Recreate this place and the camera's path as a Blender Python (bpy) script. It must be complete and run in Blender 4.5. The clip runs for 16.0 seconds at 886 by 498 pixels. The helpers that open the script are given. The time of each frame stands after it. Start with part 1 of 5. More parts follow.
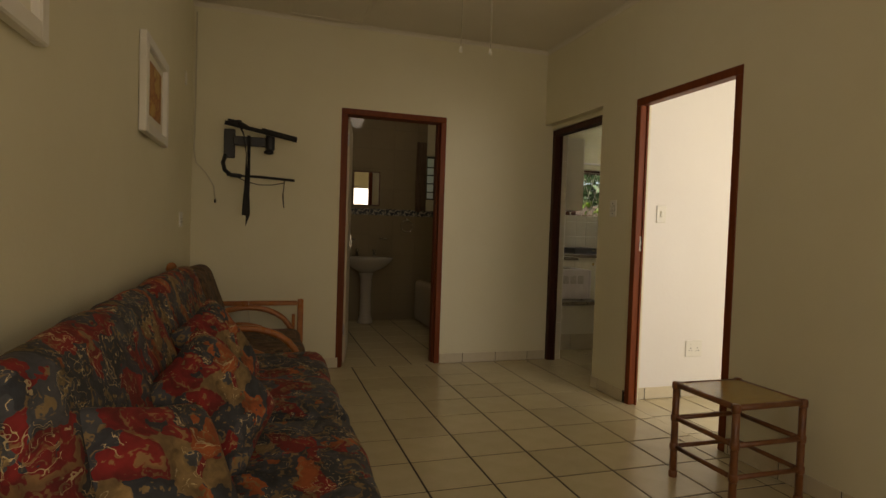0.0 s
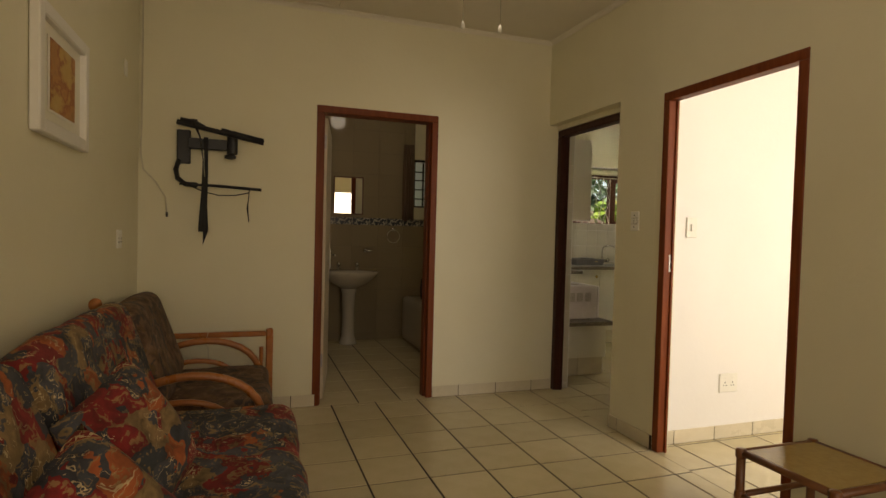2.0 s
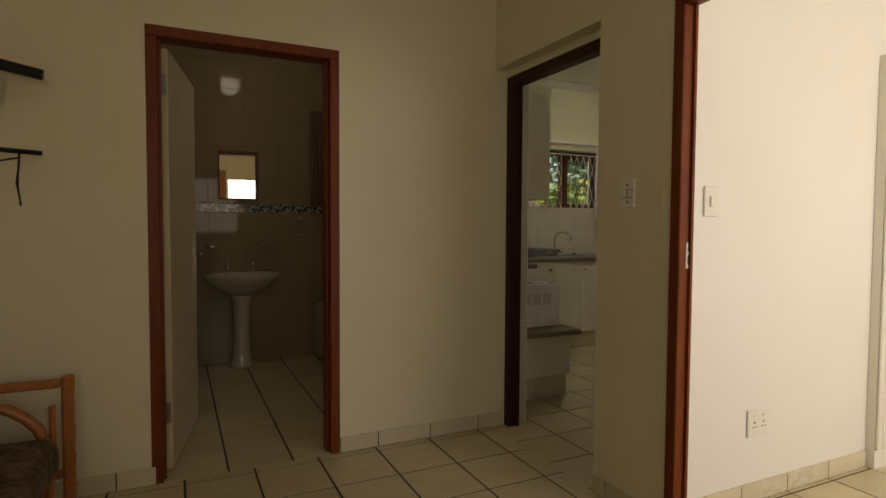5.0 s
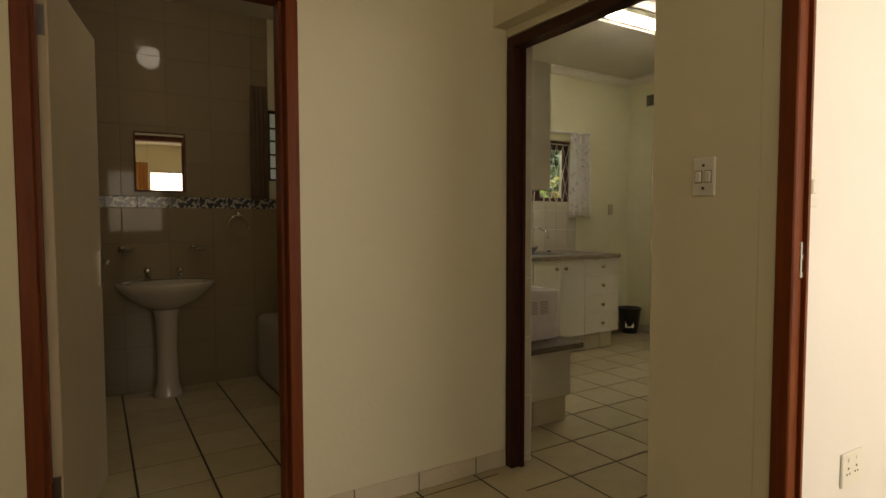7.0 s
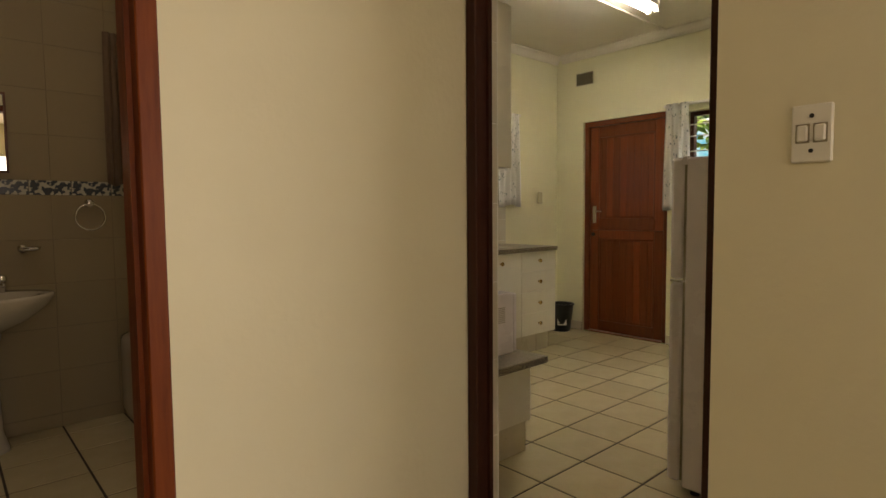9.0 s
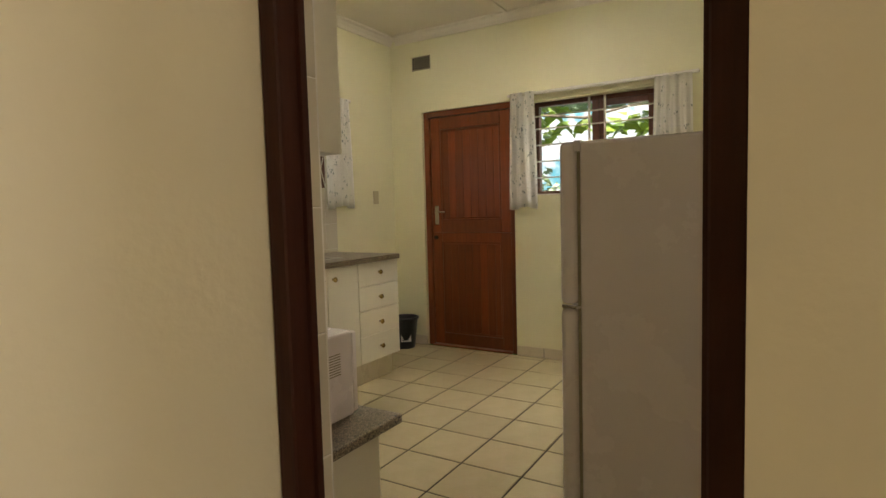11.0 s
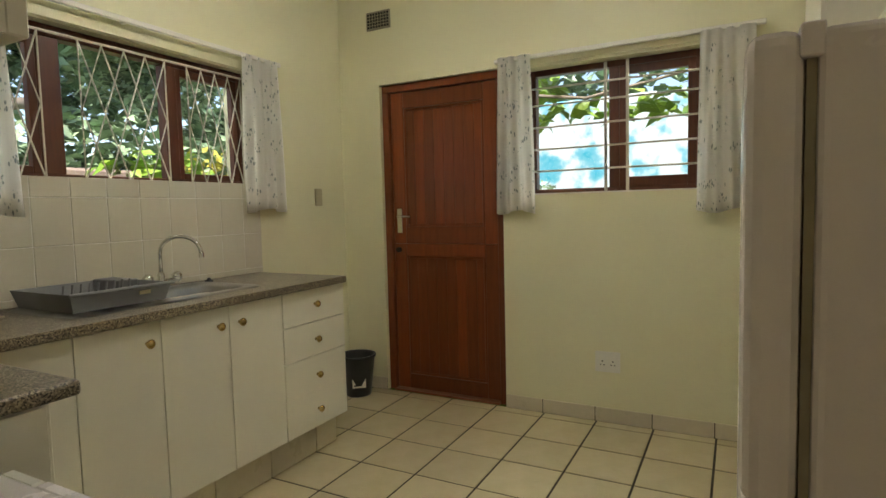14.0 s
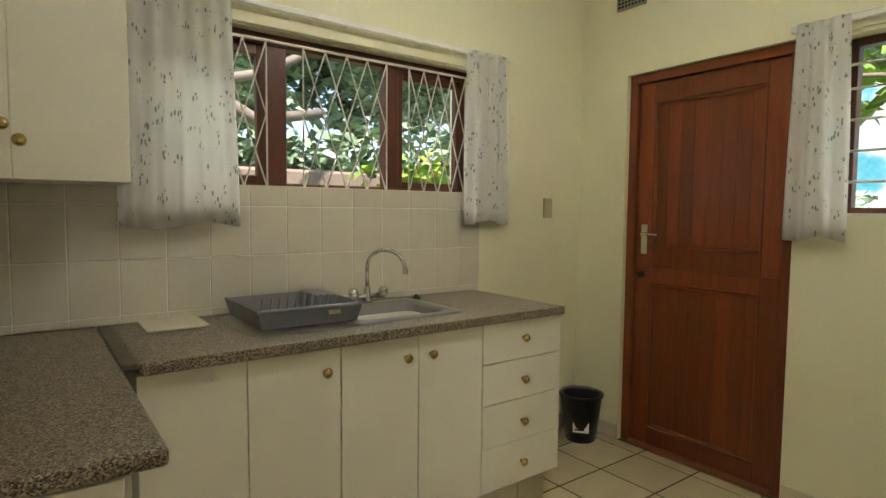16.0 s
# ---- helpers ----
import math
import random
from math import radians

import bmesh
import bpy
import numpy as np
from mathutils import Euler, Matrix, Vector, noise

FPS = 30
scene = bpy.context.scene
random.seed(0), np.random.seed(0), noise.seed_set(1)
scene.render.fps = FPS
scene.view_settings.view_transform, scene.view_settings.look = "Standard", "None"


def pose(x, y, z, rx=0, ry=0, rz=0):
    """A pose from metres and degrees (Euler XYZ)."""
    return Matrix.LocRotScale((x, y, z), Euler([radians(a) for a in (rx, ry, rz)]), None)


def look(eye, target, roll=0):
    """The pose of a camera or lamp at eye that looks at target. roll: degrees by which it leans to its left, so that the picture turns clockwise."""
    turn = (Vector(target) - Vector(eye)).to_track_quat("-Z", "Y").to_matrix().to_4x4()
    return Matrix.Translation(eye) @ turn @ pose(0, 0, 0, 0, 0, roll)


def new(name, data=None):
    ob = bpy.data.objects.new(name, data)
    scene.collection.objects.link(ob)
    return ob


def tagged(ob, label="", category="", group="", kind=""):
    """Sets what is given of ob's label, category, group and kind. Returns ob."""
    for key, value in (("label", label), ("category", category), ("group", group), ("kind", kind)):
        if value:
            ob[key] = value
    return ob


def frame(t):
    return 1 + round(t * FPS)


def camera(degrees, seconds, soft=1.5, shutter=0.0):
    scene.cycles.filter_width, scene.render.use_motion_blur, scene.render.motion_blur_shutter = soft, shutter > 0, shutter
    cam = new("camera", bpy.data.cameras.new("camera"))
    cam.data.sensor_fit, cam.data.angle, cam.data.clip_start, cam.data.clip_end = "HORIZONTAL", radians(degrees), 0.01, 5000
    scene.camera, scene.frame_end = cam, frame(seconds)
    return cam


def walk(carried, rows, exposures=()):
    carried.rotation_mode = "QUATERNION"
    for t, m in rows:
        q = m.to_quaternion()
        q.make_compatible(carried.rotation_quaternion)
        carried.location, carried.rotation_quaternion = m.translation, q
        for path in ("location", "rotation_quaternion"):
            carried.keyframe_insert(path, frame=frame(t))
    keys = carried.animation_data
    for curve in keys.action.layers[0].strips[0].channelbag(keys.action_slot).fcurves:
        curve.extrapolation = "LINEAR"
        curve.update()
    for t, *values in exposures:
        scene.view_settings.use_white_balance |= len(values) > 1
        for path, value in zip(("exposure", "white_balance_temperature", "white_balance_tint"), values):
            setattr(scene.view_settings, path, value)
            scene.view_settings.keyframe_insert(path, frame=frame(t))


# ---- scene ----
cam = camera(76.5, 16.0)
PATH = [
    (0, (0.896, 1.016, 1.169), (1.503, 2.92, 1.102), 1.9),
    (0.5, (0.952, 1.175, 1.174), (1.565, 3.078, 1.121), 2.0),
    (1, (1.002, 1.274, 1.221), (1.615, 3.177, 1.165), 1.8),
    (1.5, (1.015, 1.445, 1.258), (1.642, 3.344, 1.201), 1.6),
    (2, (1.034, 1.624, 1.264), (1.689, 3.513, 1.206), 1.5),
    (2.5, (1.086, 1.76, 1.236), (1.8, 3.627, 1.193), 1.5),
    (3, (1.21, 1.954, 1.243), (1.978, 3.8, 1.2), 1.1),
    (3.5, (1.325, 2.138, 1.236), (2.113, 3.976, 1.18), 0.9),
    (4, (1.431, 2.344, 1.228), (2.241, 4.171, 1.157), 0.7),
    (6.5, (1.689, 3.313, 1.237), (2.668, 5.054, 1.144), -0.0),
    (7, (1.685, 3.487, 1.229), (2.737, 5.185, 1.131), -0.1),
    (7.5, (1.723, 3.654, 1.227), (2.871, 5.288, 1.118), -0.3),
    (8, (1.813, 3.857, 1.22), (3.029, 5.441, 1.108), -0.4),
    (8.5, (1.886, 4.019, 1.209), (3.155, 5.56, 1.089), -0.6),
    (9, (1.964, 4.205, 1.209), (3.299, 5.689, 1.082), -0.5),
    (9.5, (2.047, 4.36, 1.226), (3.487, 5.742, 1.095), -0.9),
    (10, (2.198, 4.485, 1.222), (3.748, 5.742, 1.088), -1.1),
    (12.5, (3.105, 5.013, 1.249), (4.907, 5.869, 1.103), -1.8),
    (13, (3.268, 5.08, 1.246), (5.073, 5.93, 1.099), -1.7),
    (13.5, (3.436, 5.208, 1.239), (5.237, 6.066, 1.096), -1.6),
    (14, (3.592, 5.335, 1.257), (5.359, 6.262, 1.116), -1.4),
    (14.5, (3.737, 5.409, 1.271), (5.413, 6.492, 1.132), -1.1),
    (15, (3.89, 5.466, 1.28), (5.42, 6.748, 1.152), -0.7),
    (15.5, (4.0, 5.518, 1.314), (5.332, 7.003, 1.176), 0.1),
    (16, (4.086, 5.524, 1.328), (5.275, 7.126, 1.197), 0.5),
]
EXPOSURE = [(0, -0.42, 7600, 17), (1, 0.00, 7700, 17), (1.6, 0.19, 7700, 17), (2.5, 0.13, 7600, 17), (3.5, -0.07, 7400, 18), (4.2, -0.42, 7400, 18), (6.3, -0.09, 7500, 17), (7.5, 0.16, 7800, 17), (8.5, 0.51, 7700, 19), (9.5, 0.88, 7500, 21), (10.2, 0.83, 7400, 21), (12.5, 1.43, 7000, 15), (13, 1.28, 6900, 14), (14, 0.93, 6700, 13), (14.5, 0.73, 6600, 12), (15, 0.68, 6600, 12), (16, 1.08, 6700, 13)]
walk(cam, [(t, look(eye, target, roll)) for t, eye, target, roll in PATH], EXPOSURE)

# ---- light ----
world = bpy.data.worlds.new("sky")
scene.world = world
world.use_nodes = True
wn = world.node_tree
sky = wn.nodes.new("ShaderNodeTexSky")
sky.sky_type, sky.sun_disc = "NISHITA", False
sky.sun_elevation, sky.sun_rotation = radians(55), radians(222)
wn.nodes["Background"].inputs[1].default_value = 0.15
wn.links.new(sky.outputs[0], wn.nodes["Background"].inputs[0])


def lamp(name, kind, m, energy, colour=(1, 1, 1), size=(1, 1), angle=0.01):
    data = bpy.data.lights.new(name, kind)
    data.energy, data.color = energy, colour
    if kind == "AREA":
        data.shape, data.size, data.size_y = "RECTANGLE", size[0], size[1]
    if kind == "SUN":
        data.angle = angle
    if kind == "POINT":
        data.shadow_soft_size = size[0]
    ob = new(name, data)
    ob.matrix_world = m
    return ob


lamp("sun", "SUN", look((0, 0, 10), (0.42, 0.50, 9.0)), 5.0, (1, 0.97, 0.90), angle=radians(0.5))
# daylight lamps: in the lounge and bedroom openings, outside above the two kitchen windows
lamp("lounge_window_light", "AREA", look((2.42, -0.62, 1.65), (2.42, 5, 1.2)), 9.5, (1.0, 0.90, 0.74), (0.95, 1.2))
# fill lamp in an added opening, to brighten the pier and the left side
lamp("lounge_glass_light", "AREA", look((1.0, -0.62, 1.5), (1.6, 5, 1.2)), 14.5, (1.0, 0.90, 0.74), (0.95, 1.5))
lamp("bedroom_window_light", "AREA", look((4.6, 1.06, 1.7), (4.6, 5, 1.5)), 70.0, (0.98, 0.99, 0.97), (1.8, 1.3))
# added sky stand-ins, hung out of view above the kitchen window heads
lamp("sink_window_light", "AREA", look((5.17, 8.55, 2.85), (5.17, 6.6, 0.9)), 16.0, (0.95, 1.0, 0.88), (1.6, 0.8))
lamp("east_window_light", "AREA", look((7.55, 5.98, 2.85), (5.6, 5.98, 0.9)), 16.0, (0.95, 1.0, 0.92), (1.2, 0.8))

# ---- materials ----


def mat(name, colour, rough=0.6, metal=0.0, spot=None, scale=8.0, amount=0.5, bump=0.0, bump_scale=60.0, random_value=0.0, spec=0.5, alpha_trans=0.0, detail=6.0, stretch=None, island=0.0):
    m = bpy.data.materials.new(name)
    m.use_nodes = True
    t = m.node_tree
    b = t.nodes["Principled BSDF"]
    b.inputs["Roughness"].default_value, b.inputs["Metallic"].default_value = rough, metal
    b.inputs["Specular IOR Level"].default_value = spec
    b.inputs["Base Color"].default_value = (*colour, 1)
    b.inputs["Transmission Weight"].default_value = alpha_trans
    co = t.nodes.new("ShaderNodeTexCoord")
    source = co.outputs["Object"]
    if stretch:
        mp = t.nodes.new("ShaderNodeMapping")
        mp.inputs["Scale"].default_value = stretch
        t.links.new(source, mp.inputs["Vector"])
        source = mp.outputs["Vector"]
    last = None
    if spot:
        n = t.nodes.new("ShaderNodeTexNoise")
        n.inputs["Scale"].default_value, n.inputs["Detail"].default_value = scale, detail
        n.inputs["Roughness"].default_value = 0.65
        t.links.new(source, n.inputs["Vector"])
        r = t.nodes.new("ShaderNodeMapRange")
        r.inputs["From Min"].default_value, r.inputs["From Max"].default_value, r.inputs["To Max"].default_value = 0.35, 0.7, amount
        t.links.new(n.outputs["Fac"], r.inputs["Value"])
        mx = t.nodes.new("ShaderNodeMix")
        mx.data_type = "RGBA"
        mx.inputs["A"].default_value, mx.inputs["B"].default_value = (*colour, 1), (*spot, 1)
        t.links.new(r.outputs[0], mx.inputs["Factor"])
        last = mx.outputs["Result"]
        t.links.new(last, b.inputs["Base Color"])
        r2 = t.nodes.new("ShaderNodeMapRange")
        r2.inputs["To Min"].default_value, r2.inputs["To Max"].default_value = max(0.02, rough - 0.08), min(1, rough + 0.1)
        t.links.new(n.outputs["Fac"], r2.inputs["Value"])
        t.links.new(r2.outputs[0], b.inputs["Roughness"])
    if random_value or island:
        hs = t.nodes.new("ShaderNodeHueSaturation")
        if island:
            src = t.nodes.new("ShaderNodeNewGeometry").outputs["Random Per Island"]
        else:
            src = t.nodes.new("ShaderNodeObjectInfo").outputs["Random"]
        r3 = t.nodes.new("ShaderNodeMapRange")
        k = random_value or island
        r3.inputs["To Min"].default_value, r3.inputs["To Max"].default_value = 1 - k, 1 + k
        t.links.new(src, r3.inputs["Value"])
        t.links.new(r3.outputs[0], hs.inputs["Value"])
        if last:
            t.links.new(last, hs.inputs["Color"])
        else:
            hs.inputs["Color"].default_value = (*colour, 1)
        t.links.new(hs.outputs[0], b.inputs["Base Color"])
    if bump:
        n2 = t.nodes.new("ShaderNodeTexNoise")
        n2.inputs["Scale"].default_value, n2.inputs["Detail"].default_value = bump_scale, 5
        t.links.new(source, n2.inputs["Vector"])
        bp = t.nodes.new("ShaderNodeBump")
        bp.inputs["Strength"].default_value, bp.inputs["Distance"].default_value = bump, 0.004
        t.links.new(n2.outputs["Fac"], bp.inputs["Height"])
        t.links.new(bp.outputs[0], b.inputs["Normal"])
    return m


def ramp_mat(name, stops, scale, rough, bump=0.0, kind="noise", warp=0.0, stretch=(1, 1, 1), detail=4.0, sheen=0.0):
    """A surface whose colours come from one texture through a stepped ramp."""
    m = bpy.data.materials.new(name)
    m.use_nodes = True
    t = m.node_tree
    b = t.nodes["Principled BSDF"]
    b.inputs["Roughness"].default_value = rough
    b.inputs["Sheen Weight"].default_value = sheen
    co, mp = t.nodes.new("ShaderNodeTexCoord"), t.nodes.new("ShaderNodeMapping")
    mp.inputs["Scale"].default_value = stretch
    t.links.new(co.outputs["Object"], mp.inputs["Vector"])
    source = mp.outputs["Vector"]
    if warp:
        nw = t.nodes.new("ShaderNodeTexNoise")
        nw.inputs["Scale"].default_value, nw.inputs["Detail"].default_value = scale * 0.8, 3
        t.links.new(source, nw.inputs["Vector"])
        ma = t.nodes.new("ShaderNodeMixRGB")
        ma.blend_type, ma.inputs["Fac"].default_value = "ADD", warp
        t.links.new(source, ma.inputs["Color1"])
        t.links.new(nw.outputs["Color"], ma.inputs["Color2"])
        source = ma.outputs[0]
    if kind == "voronoi":
        tx = t.nodes.new("ShaderNodeTexVoronoi")
        tx.inputs["Scale"].default_value = scale
        out = t.nodes.new("ShaderNodeSeparateColor")
        t.links.new(tx.outputs["Color"], out.inputs[0])
        fac = out.outputs[0]
    else:
        tx = t.nodes.new("ShaderNodeTexNoise")
        tx.inputs["Scale"].default_value, tx.inputs["Detail"].default_value = scale, detail
        fac = tx.outputs["Fac"]
    t.links.new(source, tx.inputs["Vector"])
    rp = t.nodes.new("ShaderNodeValToRGB")
    rp.color_ramp.interpolation = "CONSTANT" if kind == "voronoi" else "LINEAR"
    el = rp.color_ramp.elements
    el[0].position, el[0].color = stops[0][0], (*stops[0][1], 1)
    el[1].position, el[1].color = stops[-1][0], (*stops[-1][1], 1)
    for p, c in stops[1:-1]:
        e = el.new(p)
        e.color = (*c, 1)
    t.links.new(fac, rp.inputs[0])
    t.links.new(rp.outputs[0], b.inputs["Base Color"])
    if bump:
        n2 = t.nodes.new("ShaderNodeTexNoise")
        n2.inputs["Scale"].default_value = 300
        t.links.new(co.outputs["Object"], n2.inputs["Vector"])
        bp = t.nodes.new("ShaderNodeBump")
        bp.inputs["Strength"].default_value, bp.inputs["Distance"].default_value = bump, 0.002
        t.links.new(n2.outputs["Fac"], bp.inputs["Height"])
        t.links.new(bp.outputs[0], b.inputs["Normal"])
    return m, t, b, rp, source


def glow(name, colour, strength):
    m = bpy.data.materials.new(name)
    m.use_nodes = True
    b = m.node_tree.nodes["Principled BSDF"]
    b.inputs["Base Color"].default_value = (0.8, 0.8, 0.8, 1)
    b.inputs["Emission Color"].default_value, b.inputs["Emission Strength"].default_value = (*colour, 1), strength
    return m


PAINT = mat("cream_wall_paint", (0.73, 0.685, 0.50), 0.55, spot=(0.67, 0.615, 0.43), scale=1.6, amount=0.45, bump=0.25, bump_scale=45)
PAINT_K = mat("pale_yellow_wall_paint", (0.76, 0.73, 0.50), 0.5, spot=(0.70, 0.66, 0.44), scale=1.6, amount=0.45, bump=0.25, bump_scale=45)
PAINT_B = mat("off_white_wall_paint", (0.78, 0.755, 0.71), 0.55, spot=(0.73, 0.70, 0.65), scale=1.8, amount=0.4, bump=0.2, bump_scale=45)
CEIL = mat("ceiling_paint", (0.74, 0.69, 0.58), 0.7, spot=(0.66, 0.61, 0.50), scale=2.0, amount=0.4, bump=0.12, bump_scale=60)
TILE = mat("cream_floor_tile", (0.58, 0.50, 0.32), 0.22, spot=(0.48, 0.41, 0.25), scale=7, amount=0.6, bump=0.06, bump_scale=25, random_value=0.06)
SKIRT = mat("skirting_tile", (0.64, 0.57, 0.42), 0.28, spot=(0.54, 0.47, 0.33), scale=7, amount=0.6, random_value=0.06)
GROUT = mat("dark_grout", (0.035, 0.026, 0.017), 0.9, spot=(0.06, 0.045, 0.03), scale=20, amount=0.6)
BATHGROUT = mat("brown_grout", (0.20, 0.16, 0.105), 0.85, spot=(0.18, 0.15, 0.10), scale=12, amount=0.5)
WALLTILE = mat("glazed_wall_tile", (0.62, 0.575, 0.455), 0.16, spot=(0.56, 0.515, 0.40), scale=6, amount=0.5, bump=0.05, bump_scale=14, random_value=0.03)
WALLGROUT = mat("pale_grout", (0.80, 0.78, 0.72), 0.85, spot=(0.66, 0.63, 0.56), scale=12, amount=0.5)
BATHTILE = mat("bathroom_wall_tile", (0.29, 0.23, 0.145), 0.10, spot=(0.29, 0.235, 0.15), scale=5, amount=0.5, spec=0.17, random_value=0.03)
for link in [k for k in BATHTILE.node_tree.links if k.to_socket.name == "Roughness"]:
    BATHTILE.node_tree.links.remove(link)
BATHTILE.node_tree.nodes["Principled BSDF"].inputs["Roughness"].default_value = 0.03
DADO = ramp_mat("patterned_border_tile", [(0.0, (0.50, 0.46, 0.36)), (0.46, (0.45, 0.42, 0.34)), (0.52, (0.05, 0.06, 0.08)), (1.0, (0.10, 0.09, 0.08))], 34, 0.15, kind="noise", detail=1.0)[0]
MAHOG = mat("red_brown_door_frame", (0.20, 0.046, 0.011), 0.45, spot=(0.11, 0.022, 0.006), scale=5, amount=0.8, spec=0.22, stretch=(9, 9, 0.7), bump=0.08, bump_scale=40)
# darker copy of MAHOG: the kitchen doorway's shade is put into the colour
SHADEDFRAME = mat("shaded_door_frame", (0.055, 0.016, 0.008), 0.5, spot=(0.03, 0.009, 0.005), scale=5, amount=0.8, spec=0.25, stretch=(9, 9, 0.7), bump=0.08, bump_scale=40)
MERANTI = mat("stained_timber_door", (0.205, 0.050, 0.012), 0.3, spot=(0.10, 0.022, 0.006), scale=4, amount=0.6, stretch=(11, 11, 0.8), bump=0.08, bump_scale=50, random_value=0.24)
WINWOOD = mat("stained_window_timber", (0.115, 0.030, 0.009), 0.42, spot=(0.065, 0.016, 0.006), scale=6, amount=0.8, stretch=(9, 9, 0.9), bump=0.1)
DARKLINE = mat("dark_edge", (0.02, 0.012, 0.008), 0.6)
CREAMDOOR = mat("cream_painted_door", (0.56, 0.47, 0.33), 0.4, spot=(0.49, 0.41, 0.28), scale=3, amount=0.4, bump=0.08)
WHITE = mat("white_melamine", (0.77, 0.73, 0.60), 0.32, spot=(0.71, 0.67, 0.54), scale=3, amount=0.4, bump=0.03)
WHITEP = mat("white_paint", (0.78, 0.75, 0.68), 0.4, spot=(0.70, 0.66, 0.58), scale=4, amount=0.4, bump=0.06)
ENAMEL = mat("white_enamel", (0.84, 0.785, 0.79), 0.25, spot=(0.80, 0.745, 0.75), scale=2.5, amount=0.4, bump=0.10, bump_scale=220)
PLASTICW = mat("white_plastic", (0.76, 0.74, 0.66), 0.3, spot=(0.70, 0.68, 0.60), scale=9, amount=0.3)
PLASTICY = mat("yellowed_plastic", (0.50, 0.44, 0.27), 0.35, spot=(0.44, 0.38, 0.22), scale=9, amount=0.3)
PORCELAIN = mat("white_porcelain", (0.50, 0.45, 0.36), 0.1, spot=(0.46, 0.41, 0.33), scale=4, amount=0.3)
CHROME = mat("chrome", (0.75, 0.74, 0.72), 0.12, 1.0, spot=(0.6, 0.59, 0.57), scale=20, amount=0.4)
STEEL = mat("brushed_steel", (0.36, 0.35, 0.33), 0.30, 1.0, spot=(0.42, 0.41, 0.40), scale=12, amount=0.5)
BRASS = mat("brass", (0.58, 0.42, 0.16), 0.2, 1.0, spot=(0.42, 0.29, 0.10), scale=30, amount=0.5)
BLACK = mat("black_powder_coat", (0.012, 0.012, 0.014), 0.42, spot=(0.02, 0.02, 0.022), scale=20, amount=0.5)
STRAP = mat("black_webbing", (0.012, 0.011, 0.011), 0.85, spot=(0.03, 0.028, 0.026), scale=80, amount=0.5)
BINP = mat("black_plastic", (0.012, 0.012, 0.014), 0.3, spot=(0.02, 0.02, 0.02), scale=12, amount=0.4)
STRIP = mat("dark_joint_strip", (0.10, 0.085, 0.06), 0.4, spot=(0.06, 0.05, 0.035), scale=12, amount=0.5)
GREY = mat("grey_plastic", (0.20, 0.20, 0.205), 0.45, spot=(0.16, 0.16, 0.165), scale=14, amount=0.5)
RATTAN = mat("varnished_rattan", (0.42, 0.155, 0.045), 0.28, spot=(0.26, 0.085, 0.024), scale=14, amount=0.7, bump=0.1, bump_scale=30)
CANE = mat("dark_cane", (0.20, 0.075, 0.026), 0.32, spot=(0.11, 0.038, 0.014), scale=16, amount=0.7, bump=0.15, bump_scale=40)
AMBER = mat("amber_glass", (0.40, 0.27, 0.085), 0.08, spot=(0.30, 0.19, 0.05), scale=30, amount=0.6, bump=0.25, bump_scale=90)
GRANITE = ramp_mat("speckled_granite_laminate", [(0.0, (0.035, 0.027, 0.018)), (0.24, (0.13, 0.10, 0.064)), (0.47, (0.23, 0.182, 0.12)), (0.78, (0.40, 0.335, 0.235)), (1.0, (0.40, 0.335, 0.235))], 300, 0.35, kind="voronoi")[0]
CABLE = mat("painted_cable", (0.62, 0.57, 0.44), 0.5, spot=(0.55, 0.5, 0.38), scale=10, amount=0.4)
BARS = mat("cream_burglar_bar", (0.70, 0.66, 0.55), 0.4, spot=(0.55, 0.50, 0.40), scale=18, amount=0.5)
CURT_O = mat("orange_curtain", (0.50, 0.24, 0.09), 0.85, spot=(0.40, 0.18, 0.06), scale=8, amount=0.5, stretch=(4, 4, 0.5))
CURT_D = mat("dark_brown_curtain", (0.17, 0.11, 0.07), 0.85, spot=(0.12, 0.08, 0.05), scale=8, amount=0.5)
PICT = ramp_mat("autumn_landscape_print", [(0.0, (0.55, 0.42, 0.20)), (0.42, (0.50, 0.30, 0.08)), (0.5, (0.30, 0.09, 0.02)), (0.58, (0.45, 0.20, 0.05)), (1.0, (0.12, 0.05, 0.02))], 9, 0.5, kind="noise", stretch=(1, 1, 1.6))[0]
BOARD = mat("cream_cutting_board", (0.72, 0.68, 0.54), 0.4, spot=(0.64, 0.60, 0.46), scale=14, amount=0.4)
VENT = mat("vent_grey", (0.30, 0.27, 0.19), 0.6, spot=(0.24, 0.21, 0.14), scale=20, amount=0.5)
VENTHOLE = mat("vent_hole", (0.015, 0.013, 0.008), 0.9)
DARKLENS = mat("socket_hole", (0.02, 0.018, 0.015), 0.6)
GRASS = mat("lawn", (0.05, 0.10, 0.02), 0.9, spot=(0.12, 0.14, 0.03), scale=3, amount=0.9)
LEAF = mat("garden_leaf", (0.17, 0.26, 0.14), 0.22, spot=(0.32, 0.40, 0.25), scale=2.5, amount=0.8, island=0.55)
LEAFL = mat("young_leaf", (0.13, 0.26, 0.035), 0.4, spot=(0.26, 0.32, 0.03), scale=4, amount=0.8, island=0.4)
YELLOWF = mat("yellow_flower", (0.50, 0.44, 0.06), 0.5, spot=(0.35, 0.34, 0.03), scale=5, amount=0.7, island=0.4)
BARK = mat("bark", (0.16, 0.12, 0.085), 0.85, spot=(0.30, 0.26, 0.21), scale=7, amount=0.7, bump=0.5, bump_scale=30)
PINKWALL = mat("weathered_garden_wall", (0.30, 0.22, 0.17), 0.85, spot=(0.18, 0.13, 0.10), scale=4, amount=0.8, bump=0.4)
